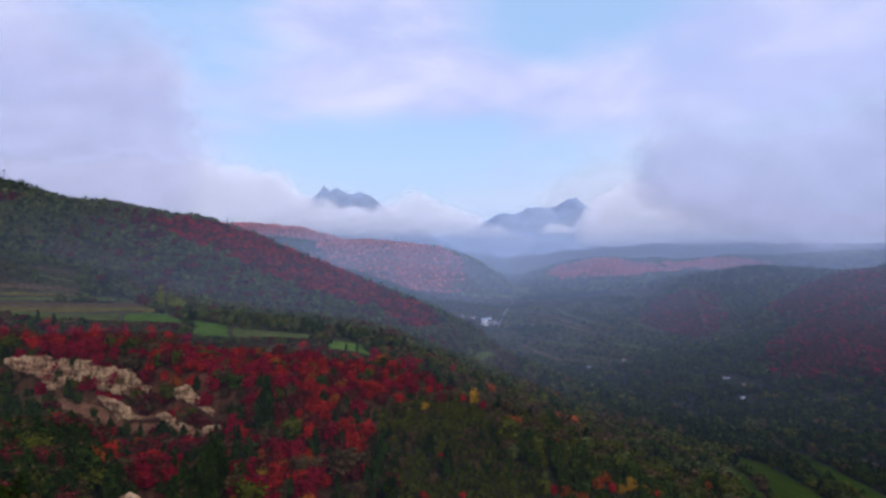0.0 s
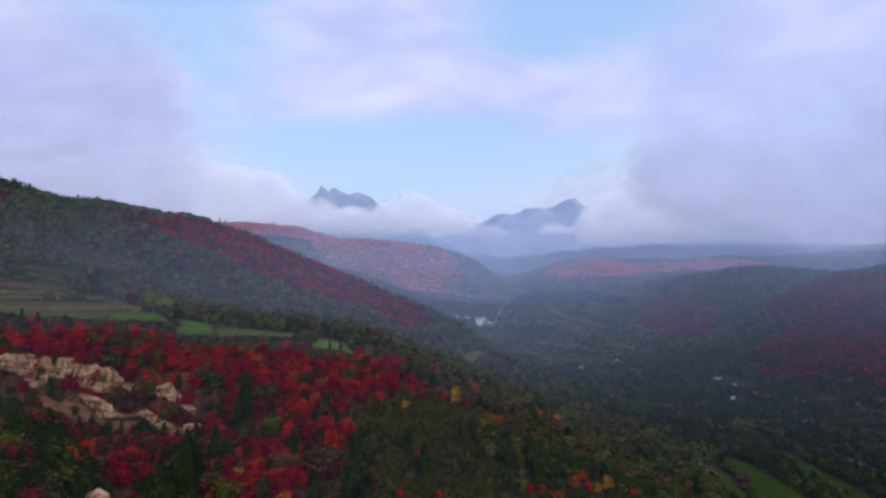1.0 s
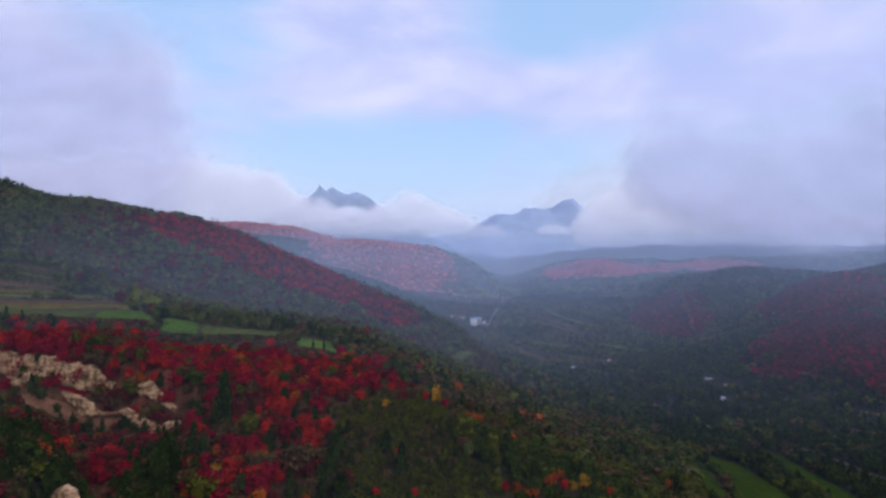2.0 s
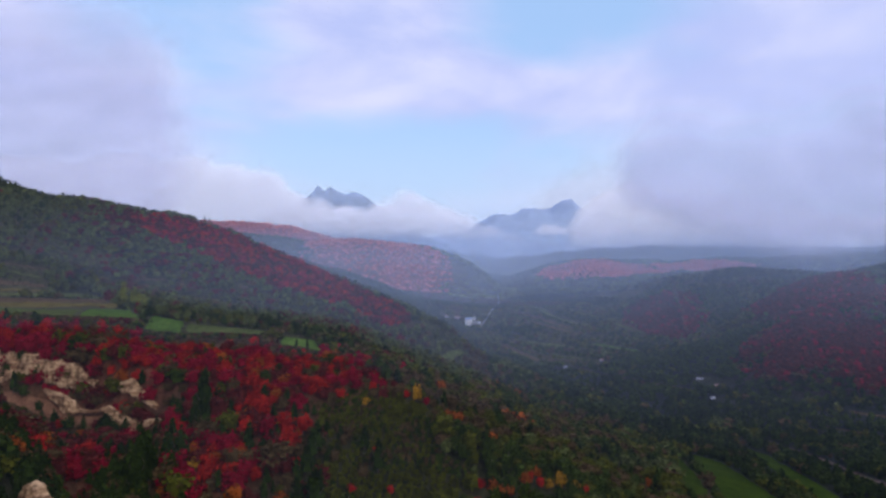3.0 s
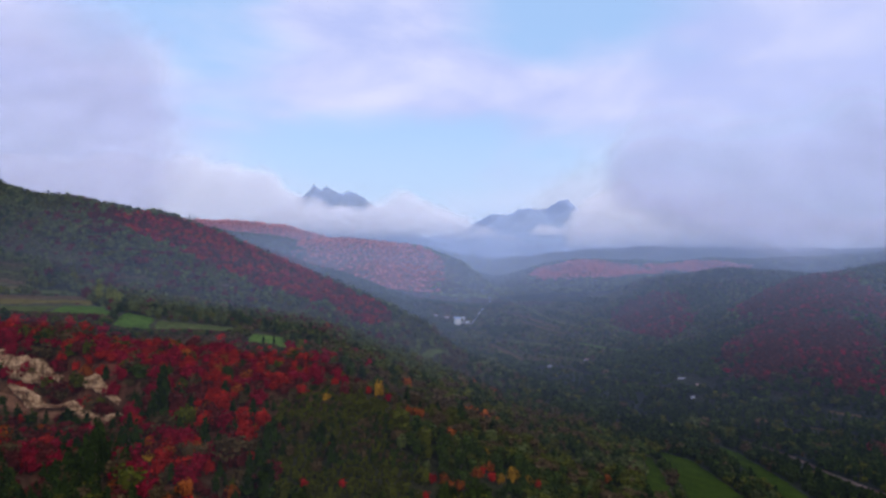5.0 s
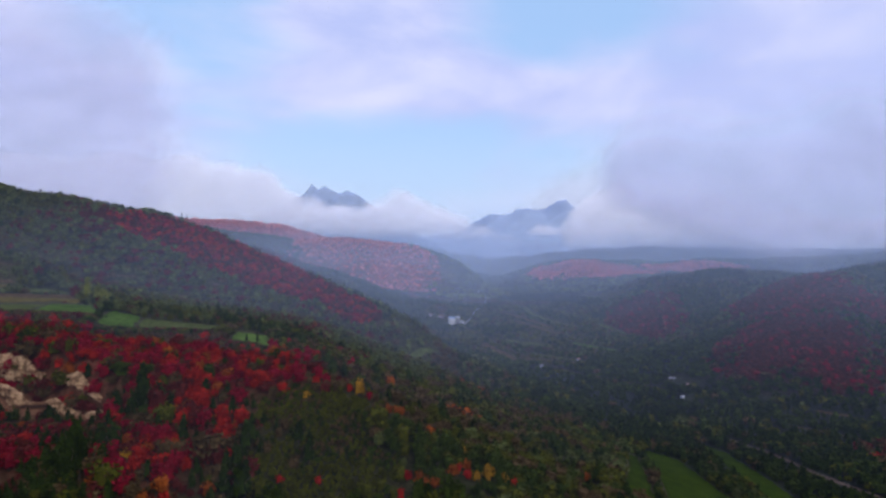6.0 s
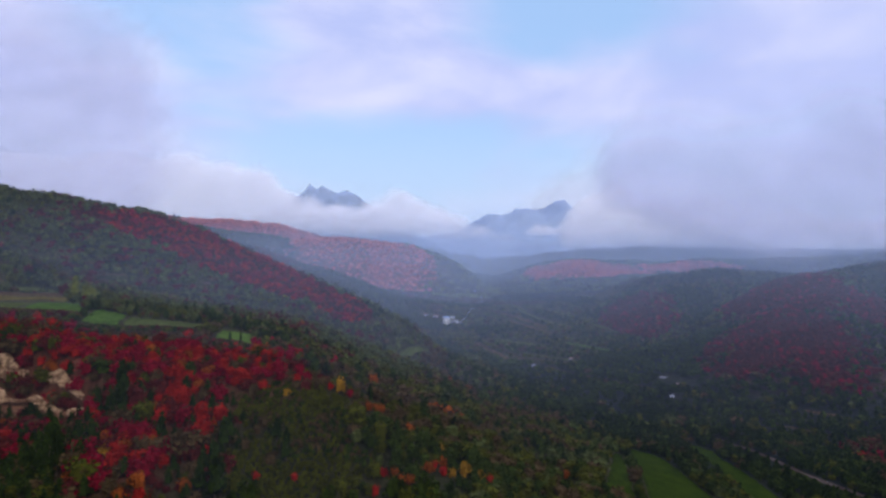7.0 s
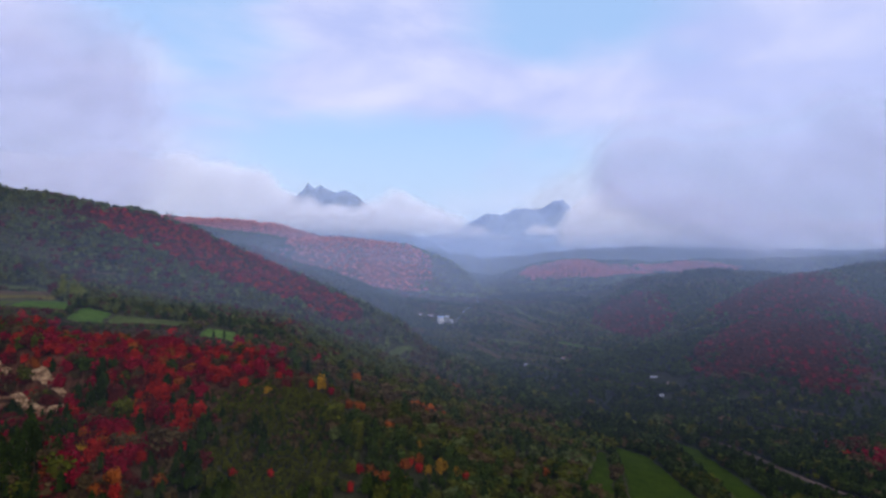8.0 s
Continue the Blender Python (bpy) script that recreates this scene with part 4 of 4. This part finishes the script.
def headroom(p):
    """How high the scrub grows: it is kept low on the side of the fields that falls to the valley."""
    most = np.full(len(p), 99.0)
    away = p / np.linalg.norm(p, axis=1, keepdims=True)
    for d in (2.0, 5.0, 8.0, 12.0, 16.0, 22.0, 30.0, 40.0):
        q = p + d * away
        for _, corners, _ in PATCHES:
            if d < 9 or min(c[1] for c in corners) < (360 if d < 20 else 345) and corners[0][0] < 0:
                most = np.where(in_patch(q, corners, 0.5), np.minimum(most, 0.8 + 0.14 * d), most)
        for line, wide in OPEN_LAND[:len(FIELDS) + len(TRACKS)] if d < 20 else ():
            most = np.where(in_strip(q, line, wide), np.minimum(most, 0.9 + 0.2 * d), most)
    return most


def cleared(p):
    keep = np.ones(len(p), bool)
    for line, wide in OPEN_LAND:
        keep &= ~in_strip(p, line, wide)
    for _, corners, _ in PATCHES:
        keep &= ~in_patch(p, corners, 0.6)
    terraces = (p[:, 0] < -166 - 0.5 * (p[:, 1] - 340)) & (p[:, 1] > 296) & (p[:, 1] < 386)
    keep &= ~terraces | (np.random.RandomState(8).rand(len(p)) < 0.025)
    return p[keep]


# single trees that stand out: kind, x, y, width, height, form
SINGLE = (
        (3, 12, 243, 5.6, 8.2, "round"), (3, -7, 231, 3.8, 4.0, "round"), (1, 8, 244, 3.6, 4.0, "round"), (0, 16, 245, 3.6, 4.2, "round"),
        (1, -6, 188, 3.4, 3.4, "round"), (1, 6, 189, 3.4, 3.2, "round"), (1, -1, 207, 2.4, 2.4, "round"), (2, 25, 236, 4.0, 4.2, "round"),
        (2, 39, 191, 4.4, 4.4, "round"), (1, 35, 192, 3.4, 3.6, "round"), (2, 44, 189, 4.6, 4.2, "round"), (3, 62, 201, 4.6, 5.2, "round"), (3, 58, 197, 3.4, 3.4, "round"),
        (2, 55, 203, 3.8, 4.0, "round"), (2, -28, 211, 3.6, 3.6, "round"), (3, -31, 206, 3.0, 3.0, "round"), (3, -36, 216, 2.6, 2.6, "round"),
        (5, -43.5, 272.5, 2.6, 4.0, "cone"), (5, -38.5, 272, 2.4, 5.2, "cone"), (5, -149, 241, 5.5, 8.5, "cone"), (4, -145, 240, 5.5, 6, "round"), (5, -129.5, 241.5, 2.4, 4.5, "cone"), (4, -136, 236, 4.2, 4.6, "round"), (5, -84, 148, 4.2, 8, "cone"), (5, -80, 143, 4.0, 8, "cone"), (5, -89, 147, 4.2, 9, "cone"), (5, -87, 153, 4.0, 7, "cone"), (5, -94, 152, 4.4, 8, "cone"), (6, -99, 146, 8, 9, "round"),
        (11, -168, 362, 6.5, 15, "round"), (11, -163, 364, 6.0, 13, "round"), (11, -158, 362, 5.5, 11, "round"), (11, -153, 358, 5.0, 9, "round"), (4, -148, 352, 5.0, 7, "round"), (4, -143, 345, 5.0, 6, "round"),
        (5, -216, 611, 2.5, 8, "cone"), (5, -211, 611, 2.5, 7, "cone"), (7, 268, 405, 4.0, 6, "round"), (4, 262, 398, 3.0, 5, "round"),
    (2, 50, 196, 4.4, 4.2, "round"), (1, 52, 199, 3.0, 3.2, "round"), (3, 68, 204, 3.6, 3.6, "round"), (6, 72, 236, 5.0, 4.4, "round"), (3, 84, 232, 3.2, 3.0, "round"), (0, 28, 214, 2.8, 2.8, "round"), (1, 55, 196, 3.2, 3.4, "round"),
    (6, 44, 250, 4.6, 4.6, "round"), (2, 30, 240, 3.6, 3.8, "round"), (1, -52, 220, 4.0, 4.0, "round"), (8, -112, 189, 7.5, 6.6, "round"), (8, -106, 187, 6, 5.4, "round"), (0, -90, 184, 7.0, 6.0, "round"), (2, -62, 180, 5, 4.6, "round"), (3, -57, 192, 4.4, 4.4, "round"),
    (2, 41, 189, 3.2, 4.0, "round"), (2, 50, 188, 3.2, 3.2, "round"), (1, 33, 184, 3.2, 3.8, "round"), (3, 88, 247, 3.2, 3.6, "round"), (2, 28, 240, 3.6, 3.4, "round"), (3, 54, 215, 3.2, 4.0, "round"), (1, 71, 202, 3.2, 4.2, "round"), (2, 107, 245, 3.2, 4.2, "round"), (3, 41, 223, 3.2, 3.2, "round"), (6, 128, 312, 3.2, 3.6, "round"), (6, 104, 309, 3.2, 4.4, "round"))


NEAR = {"round": [crown(s, 120, 0.066, lobes=9) for s in range(6)], "cone": [crown(20 + s, 84, 0.066, "cone", lobes=8) for s in range(3)], "shrub": [crown(40 + s, 30, 0.13) for s in range(4)]}
BACK = {"round": [crown(50 + s, 40, 0.115) for s in range(5)], "cone": [crown(30 + s, 36, 0.105, "cone") for s in range(3)]}
STREAM = {"round": [crown(55 + s, 22, 0.15) for s in range(5)], "cone": BACK["cone"]}
HILL = {"round": [crown(110 + s, 16, 0.17, lobes=6) for s in range(5)], "cone": [crown(120 + s, 12, 0.16, "cone", lobes=4) for s in range(3)]}
MID = {"round": [crown(60 + s, 8, 0.22, lobes=4) for s in range(5)], "cone": [crown(80 + s, 5, 0.22, "cone", lobes=3) for s in range(3)]}
FAR = [crown(90 + s, 4, 0.3, lobes=3) for s in range(4)]


def woods(p, seed, shapes, scale, gap):
    """Sort places into kinds of tree by what grows there, and plant them."""
    r = np.random.RandomState(seed)
    n, red, pick = len(p), redness(p[:, 0], p[:, 1]), r.rand(len(p))
    drift = 0.5 + 0.5 * fractal(p[:, 0], p[:, 1], 26 * scale, 3, 12)
    is_red = r.rand(n) < red * 0.78 if scale < 1.5 else red > np.where(p[:, 1] < 1000, np.where(p[:, 0] < 60, 0.08 + 0.2 * r.rand(n), 0.12 + 0.32 * r.rand(n)), 0.15 + 0.25 * r.rand(n))
    tone = 0.55 * pick + 0.45 * np.clip(0.5 + 0.8 * value_noise(p[:, 0] / 9, p[:, 1] / 9, 2), 0, 1)
    kind = np.where(is_red, np.select([tone < 0.47, tone < 0.67, tone < 0.72], [0, 1, 2], 8), 0)
    chancy = r.rand(n)
    # duller reds across the stream and below the quarry
    dulled = ((p[:, 0] > 250) | (p[:, 0] < -70) & (p[:, 1] < 228)) & (chancy < 0.75)
    kind = np.where(dulled & (kind > 0), 8, kind)
    clump = fractal(p[:, 0], p[:, 1], 15 * scale, 3, 71)
    shy = 0.62 if scale < 1.5 else 0.30
    leafy = shy * pick + (1 - shy) * np.clip(0.5 + 0.75 * fractal(p[:, 0], p[:, 1], 34 * scale, 2, 72), 0, 1)
    bright = 0.985 if scale < 1.5 else 0.998
    ruddy = np.where(p[:, 0] > 5, 0.0, np.where((p[:, 0] < -50) & (p[:, 1] < 235), 0.38, 0.03) + 0.12 * np.clip(fractal(p[:, 0], p[:, 1], 60, 3, 33), 0, 1))
    bright = np.where(p[:, 0] > 75, 1.0, bright)
    wood = np.select([leafy < 0.30 + 0.1 * drift, leafy < 0.42 + 0.1 * drift, leafy < 0.63, leafy < 0.84 - ruddy, pick < bright], [4, 5, 6, 7, 8], 2)
    wood = np.where((wood == 8) & (ruddy == 0), 7, wood)
    # withered scrub at the end of the bench
    withered = (np.abs(p[:, 0] + 22) < 36) & (np.abs(p[:, 1] - 262) < 34)
    wood = np.where(withered & (wood < 6) & (chancy < 0.65), np.where(pick < 0.6, 7, 10), wood)
    # darker kinds of tree stand in for the cloud shade along the stream
    dimmed = stream_shade(p[:, 0], p[:, 1]) > 0.25 + 0.5 * r.rand(n)
    wood = np.where(dimmed & (wood > 5) & (r.rand(n) < 0.8), np.where(pick < 0.4, 4, 5), wood)
    open_slope = (p[:, 0] > 15) & (p[:, 1] < 430) & ~dimmed
    wood = np.where(open_slope & (wood == 5) & (chancy < 0.65), np.where(pick < 0.8, 6, 10), np.where(open_slope & (wood == 4) & (chancy < 0.2), 10, wood))
    # darker kinds of tree stand in for shade low on the near slope
    shady = (p[:, 0] < 12) & (p[:, 1] < 232)
    wood = np.where(shady & ((wood == 6) | (wood == 4)) & (chancy > 0.25), np.where(chancy > 0.85, 7, 5), wood)
    # paler trees behind the terraces and on the spur
    pale = (p[:, 1] > 285 + 60 * r.rand(n)) & (p[:, 1] < 660) & (p[:, 0] < 40) & (p[:, 0] > -420) & ~dimmed
    wood = np.where(pale & ((wood != 6) | (pick < 0.5)) & (wood != 8) & (chancy < np.where(p[:, 1] < 470, 0.88, 0.72)), np.where((pick < 0.12) & (p[:, 1] < 470), 7, 10), wood)
    # brown and dull red among the trees of the spur, greener trees in the valley
    wood = np.where((np.abs(p[:, 0] + 170) < 130) & (np.abs(p[:, 1] - 500) < 60) & (chancy > 0.72), np.where(pick < 0.6, 8, 7), wood)
    wood = np.where((p[:, 0] > 60) & (p[:, 1] > 430) & (p[:, 1] < 1100) & (wood == 7) & (chancy < 0.75), np.where(pick < 0.6, 4, 10), wood)
    # brown undergrowth among the red trees
    wood = np.where((red > 0.2) & (wood < 6) & (chancy < 0.6), np.where(pick < 0.5, 7, 8), wood)
    if scale > 1.5:
        kind = np.where((kind == 2) | (kind == 3) | ((kind < 2) & (chancy < np.where(p[:, 0] > 250, 0.85, 0.3))), 8, kind)
        kind = np.where((kind == 1) & (p[:, 0] > 250), 0, kind)
    if scale > 3:
        wood = np.where((wood < 6) | (wood == 7) & (chancy < 0.6), 10, wood)
        # paler trees on the hill ends round the far valley: the sun patch there, as leaf colour
        wood = np.where((np.abs(p[:, 0] - 50) < 150) & (p[:, 1] < 1520) & (chancy < 0.75) | (p[:, 0] > 250) & (chancy < 0.3), 11, wood)
        kind = np.where(is_red, 9, kind)
    kind = np.where(is_red, kind, wood)
    big = gap * (1.15 + 0.8 * r.rand(n) ** 2)
    big = np.where(is_red, big, big * np.clip(1.0 + 0.55 * clump, 0.55, 1.7))
    big = np.where(dimmed & ~is_red, big * 1.2, big)
    # only low scrub grows right before the fields
    room = headroom(p)
    big = np.minimum(big, 1.8 + 0.9 * room)
    # wind-clipped on the crest
    big = np.where(in_strip(p, ((-700, 670), (-465, 640), (-300, 621), (-213, 611)), 22), big * 0.55, big)
    return kind, big, r.rand(n), room


KINDS = (
    ("crimson_smoke_trees", "crimson autumn smoke trees covering the slope", CRIMSON, 0.95), ("scarlet_smoke_trees", "scarlet autumn smoke trees covering the slope", SCARLET, 0.95),
    ("orange_trees", "orange autumn trees among the scrub", ORANGE, 1.0), ("yellow_trees", "yellow autumn trees among the scrub", YELLOW, 1.05),
    ("green_trees", "dark green broadleaved woodland", GREEN, 1.1), ("conifers", "dark green young conifers on the slope", CONIFER, 1.25),
    ("olive_scrub", "olive green scrub on the hillside", OLIVE, 0.9), ("brown_scrub", "brown withered scrub on the hillside", BROWN, 0.85),
    ("dull_red_scrub", "dull red scrub on the hillside", DULL_RED, 0.85), ("sunlit_red_trees", "red autumn trees on a distant hill, coloured as if sunlit", SUNLIT_RED, 0.9), ("grey_green_trees", "grey-green broadleaved trees on the hillside", SAGE, 1.05),
    ("yellow_green_trees", "pale yellow-green trees on a distant hill, coloured as if sunlit", POPLAR, 0.9),
)


def plant_all(p, seed, shapes, scale, gap):
    kind, big, chance, room = woods(p, seed, shapes, scale, gap)
    for k, (name, label, material, tall) in enumerate(KINDS):
        m = kind == k
        tall = min(tall, 0.8) if scale > 3 else tall
        most = 8.5 if scale > 1.5 else 9.0
        most = 9.5 if scale > 3 else most
        form = shapes["cone"] if k == 5 and "cone" in shapes else shapes["round"]
        plant(name, label, "trees", p[m], big[m], np.minimum(np.minimum(big[m] * tall * (0.85 + 0.4 * chance[m]), most * (0.75 + 0.25 * chance[m])), room[m] * (0.8 + 0.4 * chance[m])), form, material, seed + k)


def shrubby(p):
    """The patch of low olive shrubs at the foot of the near slope."""
    return ((p[:, 0] - 2) / 26) ** 2 + ((p[:, 1] - 205) / 27) ** 2 < 1 + 0.9 * fractal(p[:, 0], p[:, 1], 14, 3, 6)


near = cleared(np.concatenate([scatter(-330, 380, 100, 262, 3.6, 1), scatter(-400, 420, 262, 430, 4.2, 6), scatter(-185, -74, 244, 258, 3.0, 16), scatter(-135, -58, 118, 214, 3.8, 17)]))
for _, sx, sy, wide, high, _ in SINGLE:        # room round the single trees
    near = near[np.hypot(near[:, 0] - sx, (near[:, 1] - sy + 2.5) * 0.8) > wide * 0.4 + 1.0]
near = near[~shrubby(near)]
near = near[(stream_shade(near[:, 0], near[:, 1]) < 0.4) | (np.random.RandomState(29).rand(len(near)) < 0.8)]
# the trees that stand nearest are things of their own
own = (near[:, 1] < 226) & (near[:, 1] > 176) & (near[:, 0] > -72) & (near[:, 0] < 66)
back = near[:, 1] > 262
plant_all(near[~own & ~back], 100, NEAR, 1.0, 4.5)
plant_all(near[back], 120, BACK, 1.0, 4.7)
shrubs = scatter(-40, 70, 160, 245, 1.55, 2)
shrubs = shrubs[shrubby(shrubs)]
sr = np.random.RandomState(5)
tone_of = 0.5 * sr.rand(len(shrubs)) + 0.5 * np.clip(0.5 + fractal(shrubs[:, 0], shrubs[:, 1], 12, 2, 81), 0, 1)
for name, label, material, take in (("olive_shrubs", "dense low olive green shrubs", OLIVE, tone_of < 0.55), ("green_shrubs", "low green shrubs among olive ones", GREEN, (tone_of >= 0.55) & (tone_of < 0.75)),
                                    ("brown_shrubs", "low brown shrubs among olive ones", BROWN, tone_of >= 0.75)):
    few = shrubs[take]
    plant(name, label, "shrubs", few, 1.5 + 0.8 * sr.rand(len(few)), 1.7 + 1.5 * sr.rand(len(few)), NEAR["shrub"], material, 7)


# low scrub on the banks below the terrace fields
banks = cleared(scatter(-290, -15, 240, 330, 2.1, 12))
low = headroom(banks)
banks, low = banks[low < 2.8], low[low < 2.8]
br = np.random.RandomState(15)
mixed = br.rand(len(banks))
for name, label, material, take in (("green_scrub", "low dark green scrub on a terrace bank", GREEN, mixed < 0.45), ("brown_bank_scrub", "low brown scrub on a terrace bank", BROWN, (mixed >= 0.45) & (mixed < 0.75)),
                                    ("olive_bank_scrub", "low olive scrub on a terrace bank", OLIVE, (mixed >= 0.75) & (mixed < 0.93)), ("red_bank_scrub", "low dull red scrub on a terrace bank", DULL_RED, mixed >= 0.93)):
    few = banks[take]
    plant(name, label, "shrubs", few, 1.9 + 1.0 * br.rand(len(few)), low[take] * (0.7 + 0.4 * br.rand(len(few))), NEAR["shrub"], material, 17)


def hedge(label, line, wide, seed):
    """A row of dark bushes grown together."""
    pts, r = np.array(line, float), np.random.RandomState(seed)
    run = np.concatenate([[0], np.cumsum(np.hypot(*np.diff(pts, axis=0).T))])
    s = np.arange(0, run[-1], 1.5)
    p = np.stack([np.interp(s, run, pts[:, 0]), np.interp(s, run, pts[:, 1])], -1) + 0.8 * r.normal(size=(len(s), 2))
    size = wide * (0.7 + 0.7 * r.rand(len(s)))
    for material, take, name in ((GREEN, r.rand(len(s)) < 0.7, "hedge"),):
        plant(name, label, "hedge", p[take], size[take], size[take] * 0.95, BACK["round"], material, seed)


hedge("dark green hedge between the terrace fields", ((-117, 284), (-126, 300), (-138, 326), (-150, 345)), 2.2, 61)
hedge("dark green hedge between the terrace fields", ((-59, 280), (-60, 306)), 2.6, 62)
hedge("dark green hedge along the field's edge", ((-240, 317), (-190, 300), (-156, 287), (-117, 289)), 1.7, 63)
hedge("dark green hedge along the field's edge", ((-108, 270), (-95, 273), (-58, 289)), 1.1, 64)
hedge("dark green hedge between the sloping fields", ((166, 366), (165, 345), (152, 295), (140, 243)), 3.6, 65)
hedge("dark green hedge between the sloping fields", ((182, 378), (198, 358), (205, 322), (202, 285), (200, 250)), 4.6, 66)
hedge("dark green hedge beside the terraces", ((-160, 350), (-176, 372), (-190, 392), (-205, 420)), 3.0, 68)


def mid_open(p):
    """Fewer trees on the valley floor and the benches."""
    r = np.random.RandomState(9)
    flat = land(p[:, 0], p[:, 1]) < 30
    patchy = 0.5 + 0.6 * fractal(p[:, 0], p[:, 1], 45, 3, 14)
    stream = (stream_shade(p[:, 0], p[:, 1]) > 0.4) & (np.random.RandomState(19).rand(len(p)) < 0.12) & (redness(p[:, 0], p[:, 1]) < 0.2)
    hidden = ((p[:, 0] > 330) & (p[:, 1] > 1030)) | (p[:, 0] < -40 - 0.1 * (p[:, 1] - 660)) & (p[:, 1] > 665) & (p[:, 1] < 1060)
    return p[(~flat | (r.rand(len(p)) < 0.5 + 0.6 * patchy)) & (~hidden | (r.rand(len(p)) < 0.04)) & ~stream]


middle = mid_open(cleared(scatter(-1150, 1200, 430, 1300, 5.9, 3)))
by_stream = (middle[:, 1] < 600) & (middle[:, 0] > -20) & (middle[:, 0] < 430)
plant_all(middle[by_stream], 180, STREAM, 2.0, 5.6)
on_spur = (middle[:, 1] < 650) & (middle[:, 0] > -460) & (middle[:, 0] < 70) & ~by_stream
plant_all(middle[on_spur], 190, HILL, 2.0, 5.6)
plant_all(middle[~by_stream & ~on_spur], 200, MID, 2.0, 5.6)
# the red slopes are grown over more closely
for x0, x1, y0, y1, seed in ((290, 640, 430, 990, 31), (-300, 20, 470, 625, 32)):
    thicket = cleared(scatter(x0, x1, y0, y1, 4.7, seed))
    plant_all(thicket[redness(thicket[:, 0], thicket[:, 1]) > 0.3], 240 + seed, MID, 2.0, 4.4)
plant_all(cleared(scatter(-1750, 1750, 1300, 1950, 9, 4)), 300, {"round": FAR}, 4.0, 7.8)

# ---- single trees --------------------------------------------------------
CROWNS = {}
TREE_NAMES = (
    ("smoke_tree", "crimson-leaved smoke tree on the scrubby slope"), ("smoke_tree", "scarlet-leaved smoke tree on the scrubby slope"),
    ("orange_tree", "orange-leaved autumn tree on the slope"), ("yellow_tree", "yellow-leaved autumn tree on the slope"),
    ("broadleaf_tree", "dark green broadleaved tree on the slope"), ("conifer", "dark green pointed young conifer"),
    ("olive_bush", "olive green bush on the slope"), ("withered_bush", "brown withered bush on the slope"), ("red_bush", "dull red bush on the slope"), ("sunlit_red_tree", "red autumn tree coloured as if sunlit"), ("broadleaf_tree", "grey-green broadleaved tree on the slope"), ("poplar", "tall yellow-green poplar beside a field"),
)


def trunk_mesh(tall):
    """A tapered, slightly bent stem with three limbs, one unit high."""
    bm = bmesh.new()

    def stem(a, b, ra, rb):
        a, b = Vector(a), Vector(b)
        turn_to = (b - a).to_track_quat("Z", "Y")
        rings = [[bm.verts.new(o + turn_to @ Vector((r * math.cos(k * 1.257), r * math.sin(k * 1.257), 0))) for k in range(5)] for o, r in ((a, ra), (b, rb))]
        for k in range(5):
            bm.faces.new((rings[0][k], rings[0][(k + 1) % 5], rings[1][(k + 1) % 5], rings[1][k]))

    stem((0, 0, -0.12), (0.03, 0.01, 0.35), 0.035 * tall, 0.026 * tall)
    stem((0.03, 0.01, 0.33), (0.0, 0.02, 0.75), 0.026 * tall, 0.010 * tall)
    for ang in (0.4, 2.5, 4.6):
        stem((0.03, 0.01, 0.3), (0.28 * math.cos(ang), 0.28 * math.sin(ang), 0.62), 0.016 * tall, 0.006 * tall)
    me = bpy.data.meshes.new("trunk")
    bm.to_mesh(me)
    bm.free()
    me.materials.append(BARK)
    return me


TRUNK = trunk_mesh(1.0)


def tree(kind, material, x, y, wide, high, form, which, turn_by):
    name, label = TREE_NAMES[kind]
    shapes = NEAR[form]
    key = (kind, form, which % len(shapes))
    if key not in CROWNS:
        CROWNS[key] = mesh_of("crown", *shapes[key[2]])
        CROWNS[key].materials.append(material)
    thing = new(name)
    thing.matrix_world = pose(x, y, float(land(x, y)), 0, 0, turn_by) @ Matrix.Diagonal((wide, wide, high, 1))
    tagged(thing, label, "tree", "trees on the near slope")
    for part_name, me, drop in (("trunk", TRUNK, 0.0), ("crown", CROWNS[key], -0.06)):
        ob = new(part_name, me)
        ob.parent = thing
        ob.location.z = drop
    return thing


MATERIAL_OF = [k[2] for k in KINDS]
chosen = near[own]
kind, big, chance, room = woods(chosen, 55, NEAR, 1.0, 4.4)
order = np.argsort(chosen[:, 1])[:300]
for i in order:
    k = int(kind[i])
    tall = big[i] * (KINDS[k][3] + 0.15) * (0.85 + 0.4 * chance[i])
    tree(k, MATERIAL_OF[k], chosen[i, 0], chosen[i, 1], big[i], tall, "cone" if k == 5 else "round", int(i), chance[i] * 360)
rest = np.setdiff1d(np.arange(len(chosen)), order)
plant_all(chosen[rest], 150, NEAR, 1.0, 4.5)

# single trees that stand out
for i, (k, x, y, wide, high, form) in enumerate(SINGLE):
    grown = 1.15 if k in (1, 2, 3) and x > 20 else 1.0
    tree(k, MATERIAL_OF[k], x, y, wide * grown, high * grown * 1.15, form, i, 47.0 * i)
